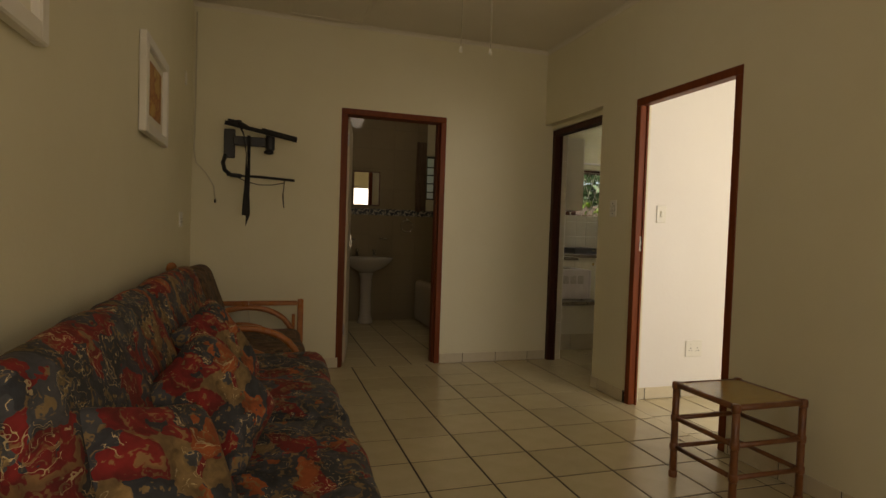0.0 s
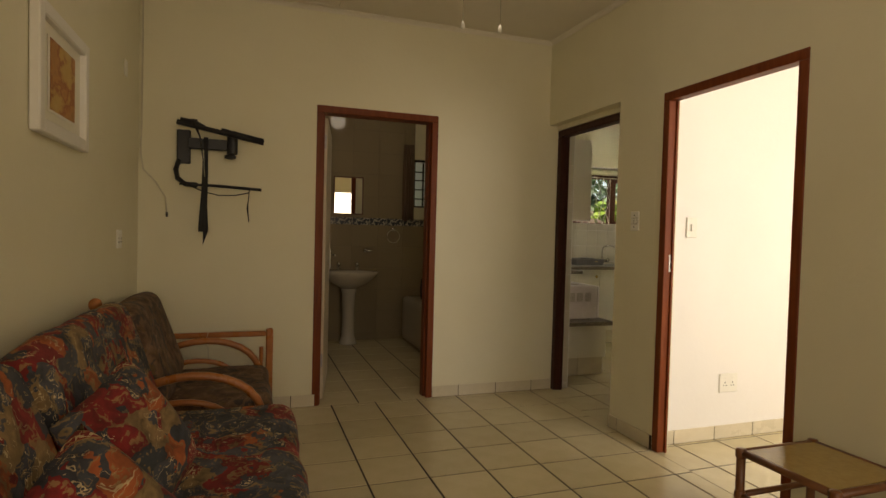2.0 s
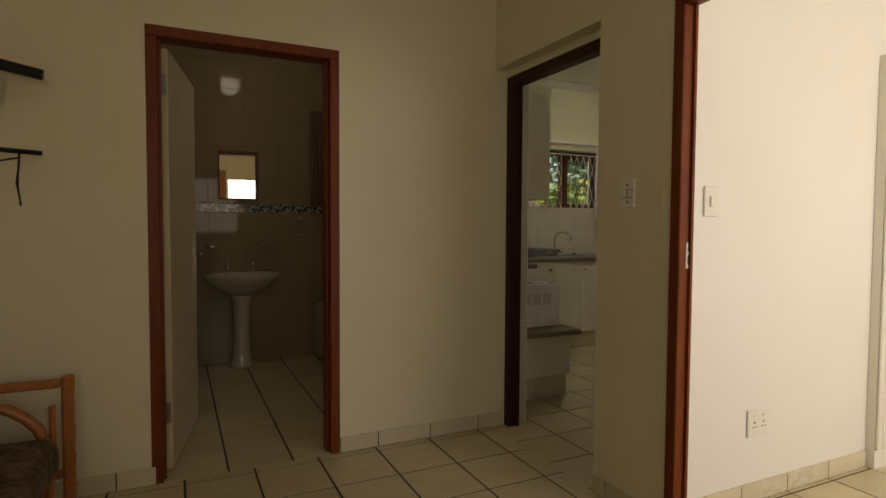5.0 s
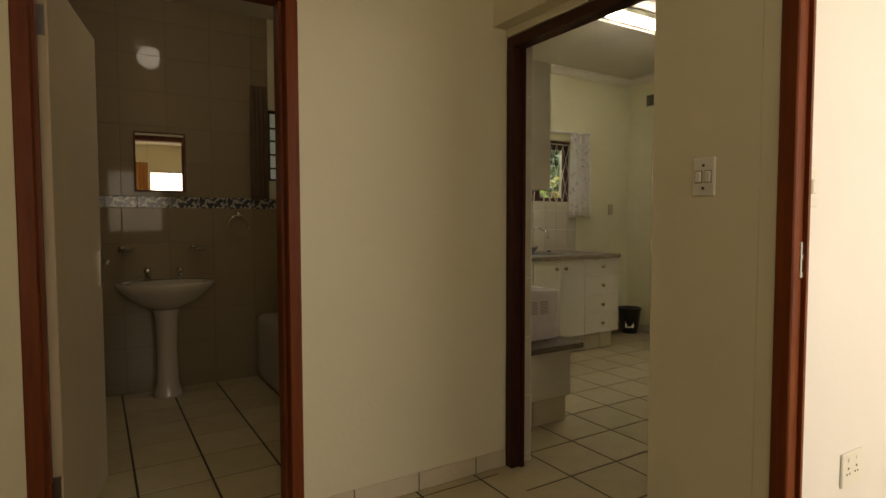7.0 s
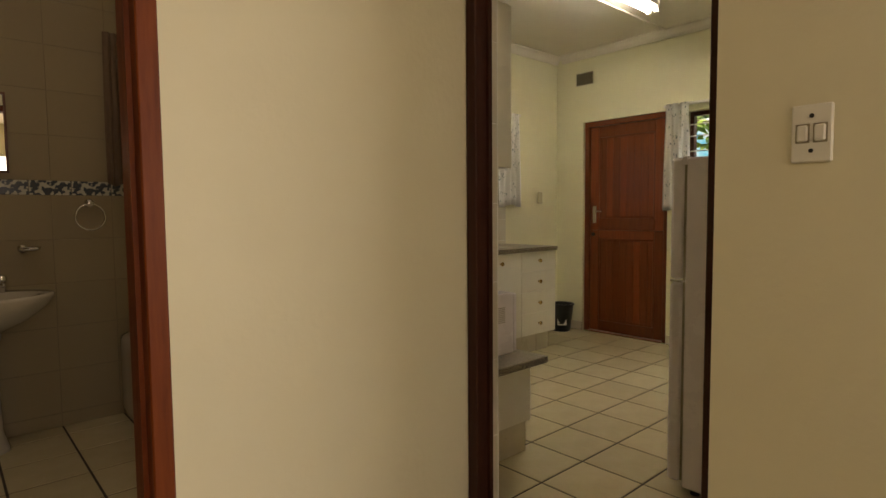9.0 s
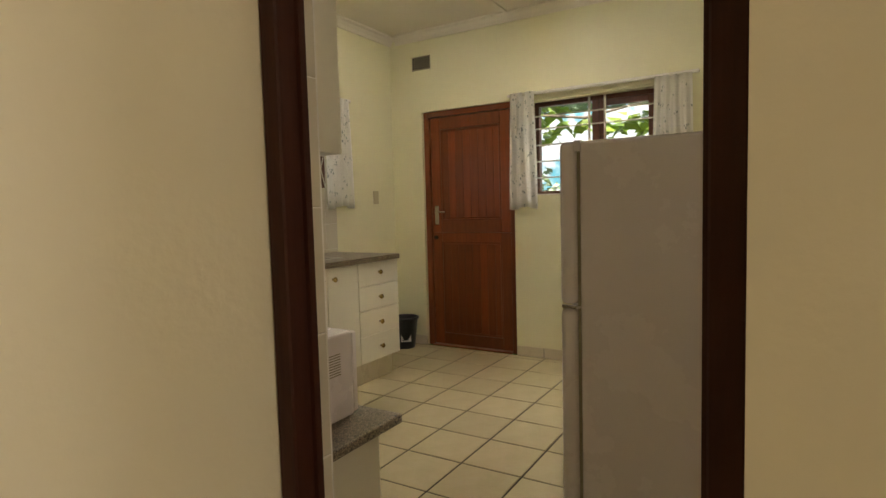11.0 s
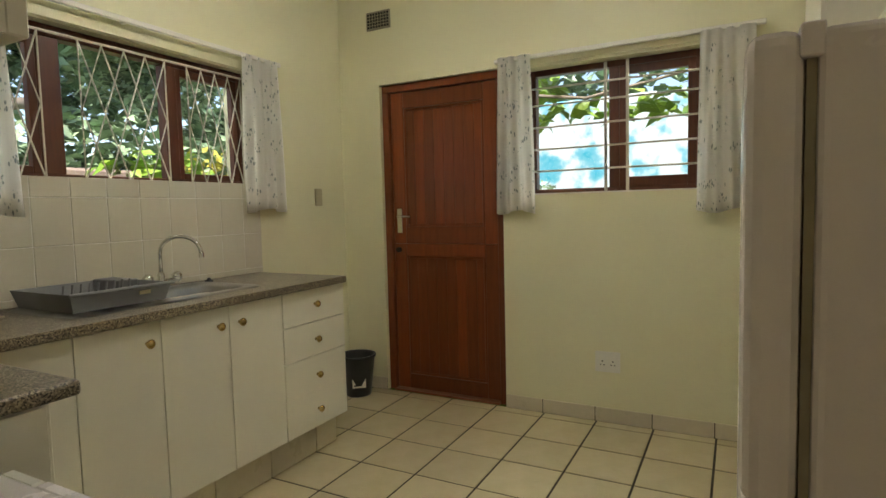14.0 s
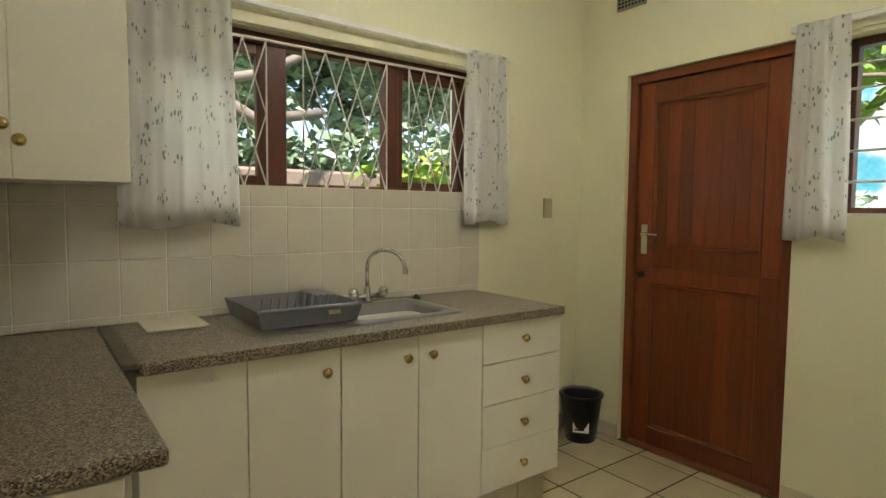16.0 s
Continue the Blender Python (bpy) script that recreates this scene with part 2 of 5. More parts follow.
TURQ = ramp_mat("turquoise_garden_wall", [(0.0, (0.01, 0.20, 0.30)), (0.33, (0.02, 0.34, 0.46)), (0.43, (0.18, 0.45, 0.53)), (0.50, (0.62, 0.70, 0.72)), (1.0, (0.70, 0.76, 0.78))], 2.2, 0.6, kind="noise")[0]
FABRIC, ft, fb, frp, fsrc = ramp_mat("abstract_print_fabric", [(0.0, (0.058, 0.062, 0.072)), (0.17, (0.17, 0.012, 0.012)), (0.27, (0.040, 0.043, 0.052)), (0.45, (0.19, 0.013, 0.013)), (0.53, (0.060, 0.063, 0.070)), (0.665, (0.32, 0.08, 0.022)), (0.73, (0.22, 0.14, 0.06)), (0.82, (0.034, 0.038, 0.046)), (0.92, (0.20, 0.013, 0.013)), (1.0, (0.21, 0.012, 0.013))], 12.5, 0.85, bump=0.3, kind="voronoi", warp=0.26, stretch=(1.0, 0.75, 1.0))
FABRIC2, ft2, fb2, frp2, fsrc2 = ramp_mat("brown_print_fabric", [(0.0, (0.05, 0.030, 0.022)), (0.42, (0.10, 0.055, 0.035)), (0.52, (0.17, 0.10, 0.06)), (0.60, (0.055, 0.045, 0.04)), (1.0, (0.14, 0.05, 0.03))], 9, 0.85, bump=0.3, kind="noise", warp=0.2)


def squiggles(t, b, rp, source, colour, width, scale, blotch=0.8):
    """Thin pale hand-drawn lines printed over a cloth."""
    n = t.nodes.new("ShaderNodeTexNoise")
    n.inputs["Scale"].default_value, n.inputs["Detail"].default_value, n.inputs["Distortion"].default_value = scale, 1.0, 1.5
    t.links.new(source, n.inputs["Vector"])
    s = t.nodes.new("ShaderNodeMath")
    s.operation, s.inputs[1].default_value = "SUBTRACT", 0.54
    a = t.nodes.new("ShaderNodeMath")
    a.operation = "ABSOLUTE"
    c = t.nodes.new("ShaderNodeMath")
    c.operation, c.inputs[1].default_value = "LESS_THAN", width
    n3 = t.nodes.new("ShaderNodeTexNoise")
    n3.inputs["Scale"].default_value = scale * 0.6
    t.links.new(source, n3.inputs["Vector"])
    g = t.nodes.new("ShaderNodeMath")
    g.operation, g.inputs[1].default_value = "GREATER_THAN", 0.5
    t.links.new(n3.outputs["Fac"], g.inputs[0])
    mu = t.nodes.new("ShaderNodeMath")
    mu.operation = "MULTIPLY"
    mx = t.nodes.new("ShaderNodeMixRGB")
    mx.inputs["Color2"].default_value = (*colour, 1)
    t.links.new(n.outputs["Fac"], s.inputs[0])
    t.links.new(s.outputs[0], a.inputs[0])
    t.links.new(a.outputs[0], c.inputs[0])
    t.links.new(c.outputs[0], mu.inputs[0])
    t.links.new(g.outputs[0], mu.inputs[1])
    t.links.new(mu.outputs[0], mx.inputs["Fac"])
    t.links.new(rp.outputs[0], mx.inputs["Color1"])
    # mottling so that each printed patch is cloudy
    n4 = t.nodes.new("ShaderNodeTexNoise")
    n4.inputs["Scale"].default_value, n4.inputs["Detail"].default_value = 14, 5
    t.links.new(source, n4.inputs["Vector"])
    r = t.nodes.new("ShaderNodeMapRange")
    r.inputs["From Min"].default_value, r.inputs["From Max"].default_value = 0.3, 0.7
    r.inputs["To Min"].default_value, r.inputs["To Max"].default_value = 0.45, 1.5
    t.links.new(n4.outputs["Fac"], r.inputs["Value"])
    n5 = t.nodes.new("ShaderNodeTexNoise")
    n5.inputs["Scale"].default_value, n5.inputs["Detail"].default_value, n5.inputs["Distortion"].default_value = scale * 2.2, 3, 0.8
    t.links.new(source, n5.inputs["Vector"])
    r5 = t.nodes.new("ShaderNodeMapRange")
    r5.inputs["From Min"].default_value, r5.inputs["From Max"].default_value, r5.inputs["To Max"].default_value = 0.57, 0.61, blotch
    t.links.new(n5.outputs["Fac"], r5.inputs["Value"])
    m5 = t.nodes.new("ShaderNodeMixRGB")
    m5.inputs["Color2"].default_value = (colour[0] * 0.5, colour[1] * 0.42, colour[2] * 0.3, 1)
    t.links.new(r5.outputs[0], m5.inputs["Fac"])
    t.links.new(mx.outputs[0], m5.inputs["Color1"])
    hs = t.nodes.new("ShaderNodeHueSaturation")
    t.links.new(r.outputs[0], hs.inputs["Value"])
    t.links.new(m5.outputs[0], hs.inputs["Color"])
    t.links.new(hs.outputs[0], b.inputs["Base Color"])


squiggles(ft, fb, frp, fsrc, (0.52, 0.40, 0.22), 0.013, 13.0, 0.75)
squiggles(ft2, fb2, frp2, fsrc2, (0.26, 0.18, 0.10), 0.006, 9.0)


def curtain_cloth():
    """White cotton with a sparse grey-green sprig print, letting some light through."""
    m, t, b, rp, source = ramp_mat("white_sprig_curtain", [(0.0, (0.30, 0.33, 0.36)), (0.055, (0.34, 0.38, 0.38)), (0.075, (0.90, 0.885, 0.85)), (1.0, (0.90, 0.885, 0.85))], 26, 0.85, bump=0.2, kind="noise", stretch=(1.0, 1.0, 0.75))
    # small leaf shapes kept only near scattered centres, which makes loose sprigs
    mp = t.nodes.new("ShaderNodeMapping")
    mp.inputs["Scale"].default_value, mp.inputs["Rotation"].default_value = (2.0, 2.0, 0.75), (0.6, 0.5, 0.3)
    t.links.new(t.nodes["Texture Coordinate"].outputs["Object"], mp.inputs["Vector"])
    leafv, spray = t.nodes.new("ShaderNodeTexVoronoi"), t.nodes.new("ShaderNodeTexVoronoi")
    leafv.inputs["Scale"].default_value, spray.inputs["Scale"].default_value = 42, 15
    t.links.new(mp.outputs[0], leafv.inputs["Vector"])
    t.links.new(t.nodes["Texture Coordinate"].outputs["Object"], spray.inputs["Vector"])
    a = t.nodes.new("ShaderNodeMath")
    a.operation, a.inputs[1].default_value = "MULTIPLY", 0.9
    t.links.new(spray.outputs["Distance"], a.inputs[0])
    mxm = t.nodes.new("ShaderNodeMath")
    mxm.operation = "MAXIMUM"
    t.links.new(leafv.outputs["Distance"], mxm.inputs[0])
    t.links.new(a.outputs[0], mxm.inputs[1])
    rp.color_ramp.elements[1].position, rp.color_ramp.elements[2].position = 0.30, 0.37
    t.links.new(mxm.outputs[0], rp.inputs[0])
    tr = t.nodes.new("ShaderNodeBsdfTranslucent")
    mix = t.nodes.new("ShaderNodeMixShader")
    mix.inputs[0].default_value = 0.65
    t.links.new(rp.outputs[0], tr.inputs["Color"])
    t.links.new(b.outputs[0], mix.inputs[1])
    t.links.new(tr.outputs[0], mix.inputs[2])
    t.links.new(mix.outputs[0], t.nodes["Material Output"].inputs[0])
    return m


CURTAIN = curtain_cloth()
GLASS = bpy.data.materials.new("window_glass")
GLASS.use_nodes = True
gb = GLASS.node_tree.nodes["Principled BSDF"]
gb.inputs["Base Color"].default_value = (1, 1, 1, 1)
gb.inputs["Roughness"].default_value, gb.inputs["Transmission Weight"].default_value, gb.inputs["IOR"].default_value = 0.0, 1.0, 1.1
FROST = mat("frosted_glass", (0.82, 0.84, 0.82), 0.6, spot=(0.70, 0.72, 0.70), scale=40, amount=0.5, bump=0.4, bump_scale=120, alpha_trans=0.9)
MIRROR = mat("mirror_silver", (0.92, 0.92, 0.90), 0.01, 1.0)
BULB = glow("lit_globe", (1.0, 0.93, 0.80), 10.5)
FANGLOBE = glow("lit_fan_globe", (1.0, 0.97, 0.92), 15.0)
TUBE = glow("fluorescent_tube", (0.98, 1.0, 0.92), 22.5)

# ---- building helpers ----


def box(bm, x0, x1, y0, y1, z0, z1, bev=0.0, seg=1):
    g = bmesh.ops.create_cube(bm, size=1.0)
    vs = g["verts"]
    for v in vs:
        v.co = Vector(((x0 + x1) / 2 + v.co.x * (x1 - x0), (y0 + y1) / 2 + v.co.y * (y1 - y0), (z0 + z1) / 2 + v.co.z * (z1 - z0)))
    if bev:
        es = list({e for v in vs for e in v.link_edges})
        bmesh.ops.bevel(bm, geom=es, offset=bev, segments=seg, affect="EDGES", profile=0.5)
    return bm


def B(*args, **kw):
    return box(bmesh.new(), *args, **kw)


def lathe(profile, n=24, centre=(0, 0, 0), axis="z"):
    """Turns (radius, height) rows round an axis."""
    bm = bmesh.new()
    rings = []
    for r, h in profile:
        ring = []
        for k in range(n):
            a = 2 * math.pi * k / n
            p = (r * math.cos(a), r * math.sin(a), h)
            if axis == "y":
                p = (p[0], h, p[1])
            elif axis == "x":
                p = (h, p[0], p[1])
            ring.append(bm.verts.new(Vector(p) + Vector(centre)))
        rings.append(ring)
    for a, b in zip(rings, rings[1:]):
        for k in range(n):
            bm.faces.new((a[k], a[(k + 1) % n], b[(k + 1) % n], b[k]))
    for ring in (rings[0], rings[-1]):
        bm.faces.new(ring)
    bmesh.ops.recalc_face_normals(bm, faces=bm.faces)
    return bm


def tube(points, radius, n=8, bm=None, flat=1.0):
    """A round rod swept along points; flat squeezes it into a band."""
    bm = bm or bmesh.new()
    pts = [Vector(p) for p in points]
    rings = []
    up = Vector((0, 0, 1))
    for i, p in enumerate(pts):
        d = (pts[min(i + 1, len(pts) - 1)] - pts[max(i - 1, 0)]).normalized()
        side = d.cross(up)
        if side.length < 0.05:
            side = d.cross(Vector((0, 1, 0)))
        side.normalize()
        over = side.cross(d)
        r = radius[i] if isinstance(radius, (list, tuple)) else radius
        rings.append([bm.verts.new(p + side * r * math.cos(2 * math.pi * k / n) + over * r * flat * math.sin(2 * math.pi * k / n)) for k in range(n)])
    for a, b in zip(rings, rings[1:]):
        for k in range(n):
            bm.faces.new((a[k], a[(k + 1) % n], b[(k + 1) % n], b[k]))
    bm.faces.new(rings[0])
    bm.faces.new(rings[-1])
    bmesh.ops.recalc_face_normals(bm, faces=bm.faces)
    return bm


def mesh_of(name, bm, material, smooth=False):
    me = bpy.data.meshes.new(name)
    bm.to_mesh(me)
    bm.free()
    me.materials.append(material)
    if smooth:
        for p in me.polygons:
            p.use_smooth = True
    return me


def part(name, bm, material, parent, label="", smooth=False):
    ob = new(name, mesh_of(name, bm, material, smooth))
    ob.parent = parent
    if label:
        ob["label"] = label
    return ob


def thing(name, label, category, group="", base=(0, 0, 0)):
    ob = new(name)
    ob.empty_display_size = 0.05
    ob.location = base
    return tagged(ob, label, category, group)


def whole(name, bm, material, label, category, group="", smooth=False):
    return tagged(new(name, mesh_of(name, bm, material, smooth)), label, category, group)


def structure(name, bm, material, label=""):
    return tagged(new(name, mesh_of(name, bm, material)), label, kind="structure")


def settle(ob, base):
    """Moves a thing's origin to its base, the parts staying where they are."""
    for c in ob.children:
        c.location = c.location - Vector(base)
    ob.location = base


def rounded(ob, width=0.004, segments=2):
    m = ob.modifiers.new("bevel", "BEVEL")
    m.width, m.segments, m.limit_method = width, segments, "ANGLE"
    return ob


def wall_with(bm_args, holes, axis):
    """One solid wall with its openings cut through. holes: (a0, a1, z0, z1) along the wall."""
    x0, x1, y0, y1, z0, z1 = bm_args
    bm = bmesh.new()
    lo, hi = (x0, x1) if axis == "x" else (y0, y1)
    d0, d1 = (y0, y1) if axis == "x" else (x0, x1)
    cuts = sorted({lo, hi} | {v for h in holes for v in h[:2]})
    lifts = sorted({z0, z1} | {v for h in holes for v in h[2:]})
    corner = {}

    def vert(a, d, z):
        key = (round(a, 5), round(d, 5), round(z, 5))
        if key not in corner:
            corner[key] = bm.verts.new((a, d, z) if axis == "x" else (d, a, z))
        return corner[key]

    def solid(i, k):
        if not (0 <= i < len(cuts) - 1 and 0 <= k < len(lifts) - 1):
            return False
        a, z = (cuts[i] + cuts[i + 1]) / 2, (lifts[k] + lifts[k + 1]) / 2
        return not any(h[0] < a < h[1] and h[2] < z < h[3] for h in holes)
    for i in range(len(cuts) - 1):
        for k in range(len(lifts) - 1):
            if not solid(i, k):
                continue
            a, b, c, e = cuts[i], cuts[i + 1], lifts[k], lifts[k + 1]
            for d in (d0, d1):
                bm.faces.new([vert(*q) for q in ((a, d, c), (b, d, c), (b, d, e), (a, d, e))])
            for di, dk, p, q in ((-1, 0, (a, c), (a, e)), (1, 0, (b, c), (b, e)), (0, -1, (a, c), (b, c)), (0, 1, (a, e), (b, e))):
                if not solid(i + di, k + dk):
                    bm.faces.new([vert(p[0], d0, p[1]), vert(q[0], d0, q[1]), vert(q[0], d1, q[1]), vert(p[0], d1, p[1])])
    bmesh.ops.recalc_face_normals(bm, faces=bm.faces)
    return bm


# ---- the rooms ----
LX, RX, BY, SY = 0.36, 3.33, 5.685, -0.6      # lounge walls
KW, KX, KS, W = 3.555, 6.847, 4.55, 7.83        # kitchen walls
BB, BL, BR = 8.05, 1.42, 3.42                  # bathroom walls
H, HK = 2.82, 2.80                             # ceilings
KY0, KY1 = 4.765, BY                           # kitchen doorway
structure("wall_west", wall_with((LX - 0.15, LX, SY - 0.15, BY, 0, H), [], "y"), PAINT, "cream painted plaster wall of the lounge")
# the opening at x 0.5 to 1.5 is added for the fill lamp
structure("wall_south", wall_with((LX - 0.15, RX + 0.14, SY - 0.15, SY, 0, H), [(0.5, 1.5, 0.7, 2.3), (1.9, 2.95, 1.0, 2.3)], "x"), PAINT, "cream painted plaster wall with a window and an added second opening")
structure("wall_bathroom", wall_with((LX - 0.15, KW - 0.14, BY, BY + 0.14, 0, H), [(1.478, 2.38, 0, 2.142)], "x"), PAINT, "cream painted plaster wall with a doorway")
structure("wall_east", wall_with((RX, RX + 0.115, SY, 4.395, 0, H), [(3.44, 4.345, 0, 2.115)], "y"), PAINT, "cream painted plaster wall with the bedroom doorway")
structure("wall_pier", wall_with((RX, KW - 0.012, 4.396, BY, 0, H), [(KY0, KY1, 0, 2.155)], "y"), PAINT, "cream painted wall pier beside the kitchen doorway")
structure("lintel_kitchen", B(3.405, KW - 0.014, KY0 + 0.001, KY1 - 0.001, 2.117, 2.1545), PAINT, "plastered lintel over the kitchen door frame")
structure("wall_kitchen_west", B(KW - 0.14, KW, BY + 0.002, W + 0.2, 0, H), PAINT_K, "kitchen wall behind the tiles")
structure("wall_kitchen_north", wall_with((KW, KX + 0.2, W, W + 0.2, 0, H), [(4.473, 5.987, 1.413, 2.062)], "x"), PAINT_K, "pale yellow plaster wall with the sink window")
structure("wall_kitchen_east", wall_with((KX, KX + 0.2, KS - 0.2, W, 0, H), [(5.50, 6.46, 1.33, 2.075), (6.616, 7.505, 0, 2.105)], "y"), PAINT_K, "pale yellow plaster wall with a door and a window")
structure("wall_kitchen_south", B(RX + 0.1155, KX, 4.39, KS, 0, H), PAINT_B, "painted wall between bedroom and kitchen")
structure("wall_bathroom_north", wall_with((BL - 0.15, KW - 0.14, BB, BB + 0.2, 0, H), [(2.88, 3.20, 1.555, 2.12)], "x"), PAINT, "tiled bathroom back wall with a small window")
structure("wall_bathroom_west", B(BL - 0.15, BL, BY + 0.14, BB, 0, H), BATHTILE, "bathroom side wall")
structure("wall_bedroom_south", wall_with((RX + 0.14, 6.2, 0.85, 1.0, 0, H), [(3.7, 5.5, 1.05, 2.35)], "x"), PAINT_B, "off-white bedroom wall with a window")
structure("wall_bedroom_east", B(6.05, 6.2, 1.0, 4.39, 0, H), PAINT_B, "off-white bedroom wall")
structure("ceiling_lounge", B(LX - 0.15, RX + 0.14, SY - 0.15, BY + 0.14, H, H + 0.1), CEIL, "painted ceiling board of the lounge")
structure("ceiling_bedroom", B(RX + 0.14, 6.2, 0.85, 4.39, H, H + 0.1), CEIL, "painted bedroom ceiling")
structure("ceiling_kitchen", B(RX + 0.14, KX + 0.2, 4.391, W + 0.2, HK + 0.002, HK + 0.1), CEIL, "painted kitchen ceiling board")
structure("ceiling_bathroom", B(BL - 0.15, KW - 0.142, BY + 0.14, BB + 0.2, H, H + 0.1), CEIL, "painted bathroom ceiling")


def cornice(name, x0, x1, y0, y1, z, along, side, k=1.0):
    """A small coved cornice along a wall. side: +1 or -1, the way it faces."""
    bm = bmesh.new()
    prof = [(0, 0), (0, -0.07), (0.012, -0.07), (0.022, -0.045), (0.045, -0.022), (0.07, -0.012), (0.07, 0)]
    ends = []
    for a in ((x0, x1) if along == "x" else (y0, y1)):
        ends.append([bm.verts.new((a, y0 + side * p, z + q) if along == "x" else (x0 + side * p, a, z + q)) for p, q in [(c * k, d * k) for c, d in prof]])
    for i in range(len(prof)):
        j = (i + 1) % len(prof)
        bm.faces.new((ends[0][i], ends[0][j], ends[1][j], ends[1][i]))
    bm.faces.new(ends[0])
    bm.faces.new(ends[1])
    bmesh.ops.recalc_face_normals(bm, faces=bm.faces)
    structure(name, bm, CEIL, "plaster cornice between wall and ceiling")


cornice("cornice_1", LX, RX, BY, BY, H, "x", -1, 0.4)
cornice("cornice_2", LX, LX, SY, BY - 0.028, H, "y", 1, 0.4)
cornice("cornice_3", RX, RX, SY, BY - 0.028, H, "y", -1, 0.4)
cornice("cornice_4", KW, KX, W, W, HK, "x", -1)
cornice("cornice_5", KX, KX, KS, W - 0.07, HK, "y", -1)

# ceiling trapdoor in the lounge
trap = thing("ceiling_hatch", "painted ceiling hatch with thin trim", "hatch")
part("panel", B(1.06, 1.60, 4.95, 5.58, H - 0.008, H - 0.001), CEIL, trap)
for a in ((1.03, 1.06, 4.92, 5.61), (1.60, 1.63, 4.92, 5.61), (1.06, 1.60, 4.92, 4.95), (1.06, 1.60, 5.58, 5.61)):
    part("trim", B(*a, H - 0.014, H - 0.001, bev=0.003), CEIL, trap)
settle(trap, (1.33, 5.26, H))

# ---- door frames and doors ----


def door_frame(name, label, across, a0, a1, d0, d1, top, w=0.05, proud=0.006, timber=None):
    """Timber door frame in an opening a0..a1, d0..d1 deep."""
    f = thing(name, label, "door frame")
    tagged(f, kind="structure")
    for p, q in ((a0, a0 + w), (a1 - w, a1)):
        bm = B(p, q, d0 - proud, d1 + proud, 0, top - w, bev=0.004) if across == "x" else B(d0 - proud, d1 + proud, p, q, 0, top - w, bev=0.004)
        part("jamb", bm, timber or MAHOG, f)
    bm = B(a0, a1, d0 - proud, d1 + proud, top - w, top, bev=0.004) if across == "x" else B(d0 - proud, d1 + proud, a0, a1, top - w, top, bev=0.004)
    part("head", bm, timber or MAHOG, f)
    # rebate strip that the leaf closes against
    m = (d0 + d1) / 2 + 0.015
    for p, q in ((a0 + w, a0 + w + 0.012), (a1 - w - 0.012, a1 - w)):
        bm = B(p, q, m - 0.03, d1, 0, top - w - 0.002) if across == "x" else B(m, d1, p, q, 0, top - w - 0.002)
        part("stop", bm, timber or MAHOG, f)
    return f


f1 = door_frame("door_frame_bathroom", "red-brown varnished timber frame of the bathroom doorway", "x", 1.478, 2.38, BY, BY + 0.115, 2.142)
f2 = door_frame("door_frame_bedroom", "red-brown varnished timber frame of the bedroom doorway", "y", 3.44, 4.345, RX, RX + 0.055, 2.115)
f3 = door_frame("door_frame_kitchen", "red-brown timber frame set back in the kitchen doorway, shade put into its colour", "y", KY0 + 0.002, KY1 - 0.002, 3.417, 3.484, 2.115, w=0.05, timber=SHADEDFRAME)
part("strike_plate", B(RX + 0.03, RX + 0.06, 4.292, 4.2945, 1.07, 1.17), PLASTICW, f2, "white metal strike plate")
for z in (1.085, 1.135):
    part("strike_hole", B(RX + 0.037, RX + 0.053, 4.2905, 4.2925, z, z + 0.035), DARKLENS, f2)

# bathroom door, standing open into the room
leaf = thing("door_bathroom", "cream painted bathroom door standing open", "door")
part("leaf", B(0, 0.04, 0.0, 0.80, 0.012, 2.075, bev=0.003), CREAMDOOR, leaf)
for z in (0.25, 1.85):
    part("hinge", B(0.004, 0.034, -0.006, 0.0, z, z + 0.10), STEEL, leaf, "steel butt hinge")
for s in (0.044, -0.014):
    part("handle_plate", B(s - 0.004, s + 0.010, 0.715, 0.755, 0.93, 1.10, bev=0.003), CHROME, leaf)
part("lever", tube([(0.045, 0.735, 1.05), (0.085, 0.735, 1.05), (0.09, 0.72, 1.05), (0.09, 0.63, 1.045)], 0.008), CHROME, leaf, "chrome lever handle", True)
leaf.matrix_world = pose(1.53, BY + 0.125, 0, 0, 0, -10)

# kitchen stable door with two boarded halves
DX = KX + 0.055
stable = thing("stable_door", "varnished meranti stable door with boarded halves, closed", "door")
y0, y1 = 6.616, 7.505
for a in ((y0, y0 + 0.05), (y1 - 0.05, y1)):
    part("frame_jamb", B(KX + 0.03, KX + 0.14, *a, 0, 2.055, bev=0.003), MERANTI, stable)
part("frame_head", B(KX + 0.03, KX + 0.14, y0, y1, 2.055, 2.105, bev=0.003), MERANTI, stable)
part("threshold", B(KX + 0.005, KX + 0.14, y0 + 0.05, y1 - 0.05, 0, 0.012, bev=0.003), MERANTI, stable)
ly0, ly1 = y0 + 0.054, y1 - 0.054
PY0, PY1 = ly0 + 0.095, ly1 - 0.095
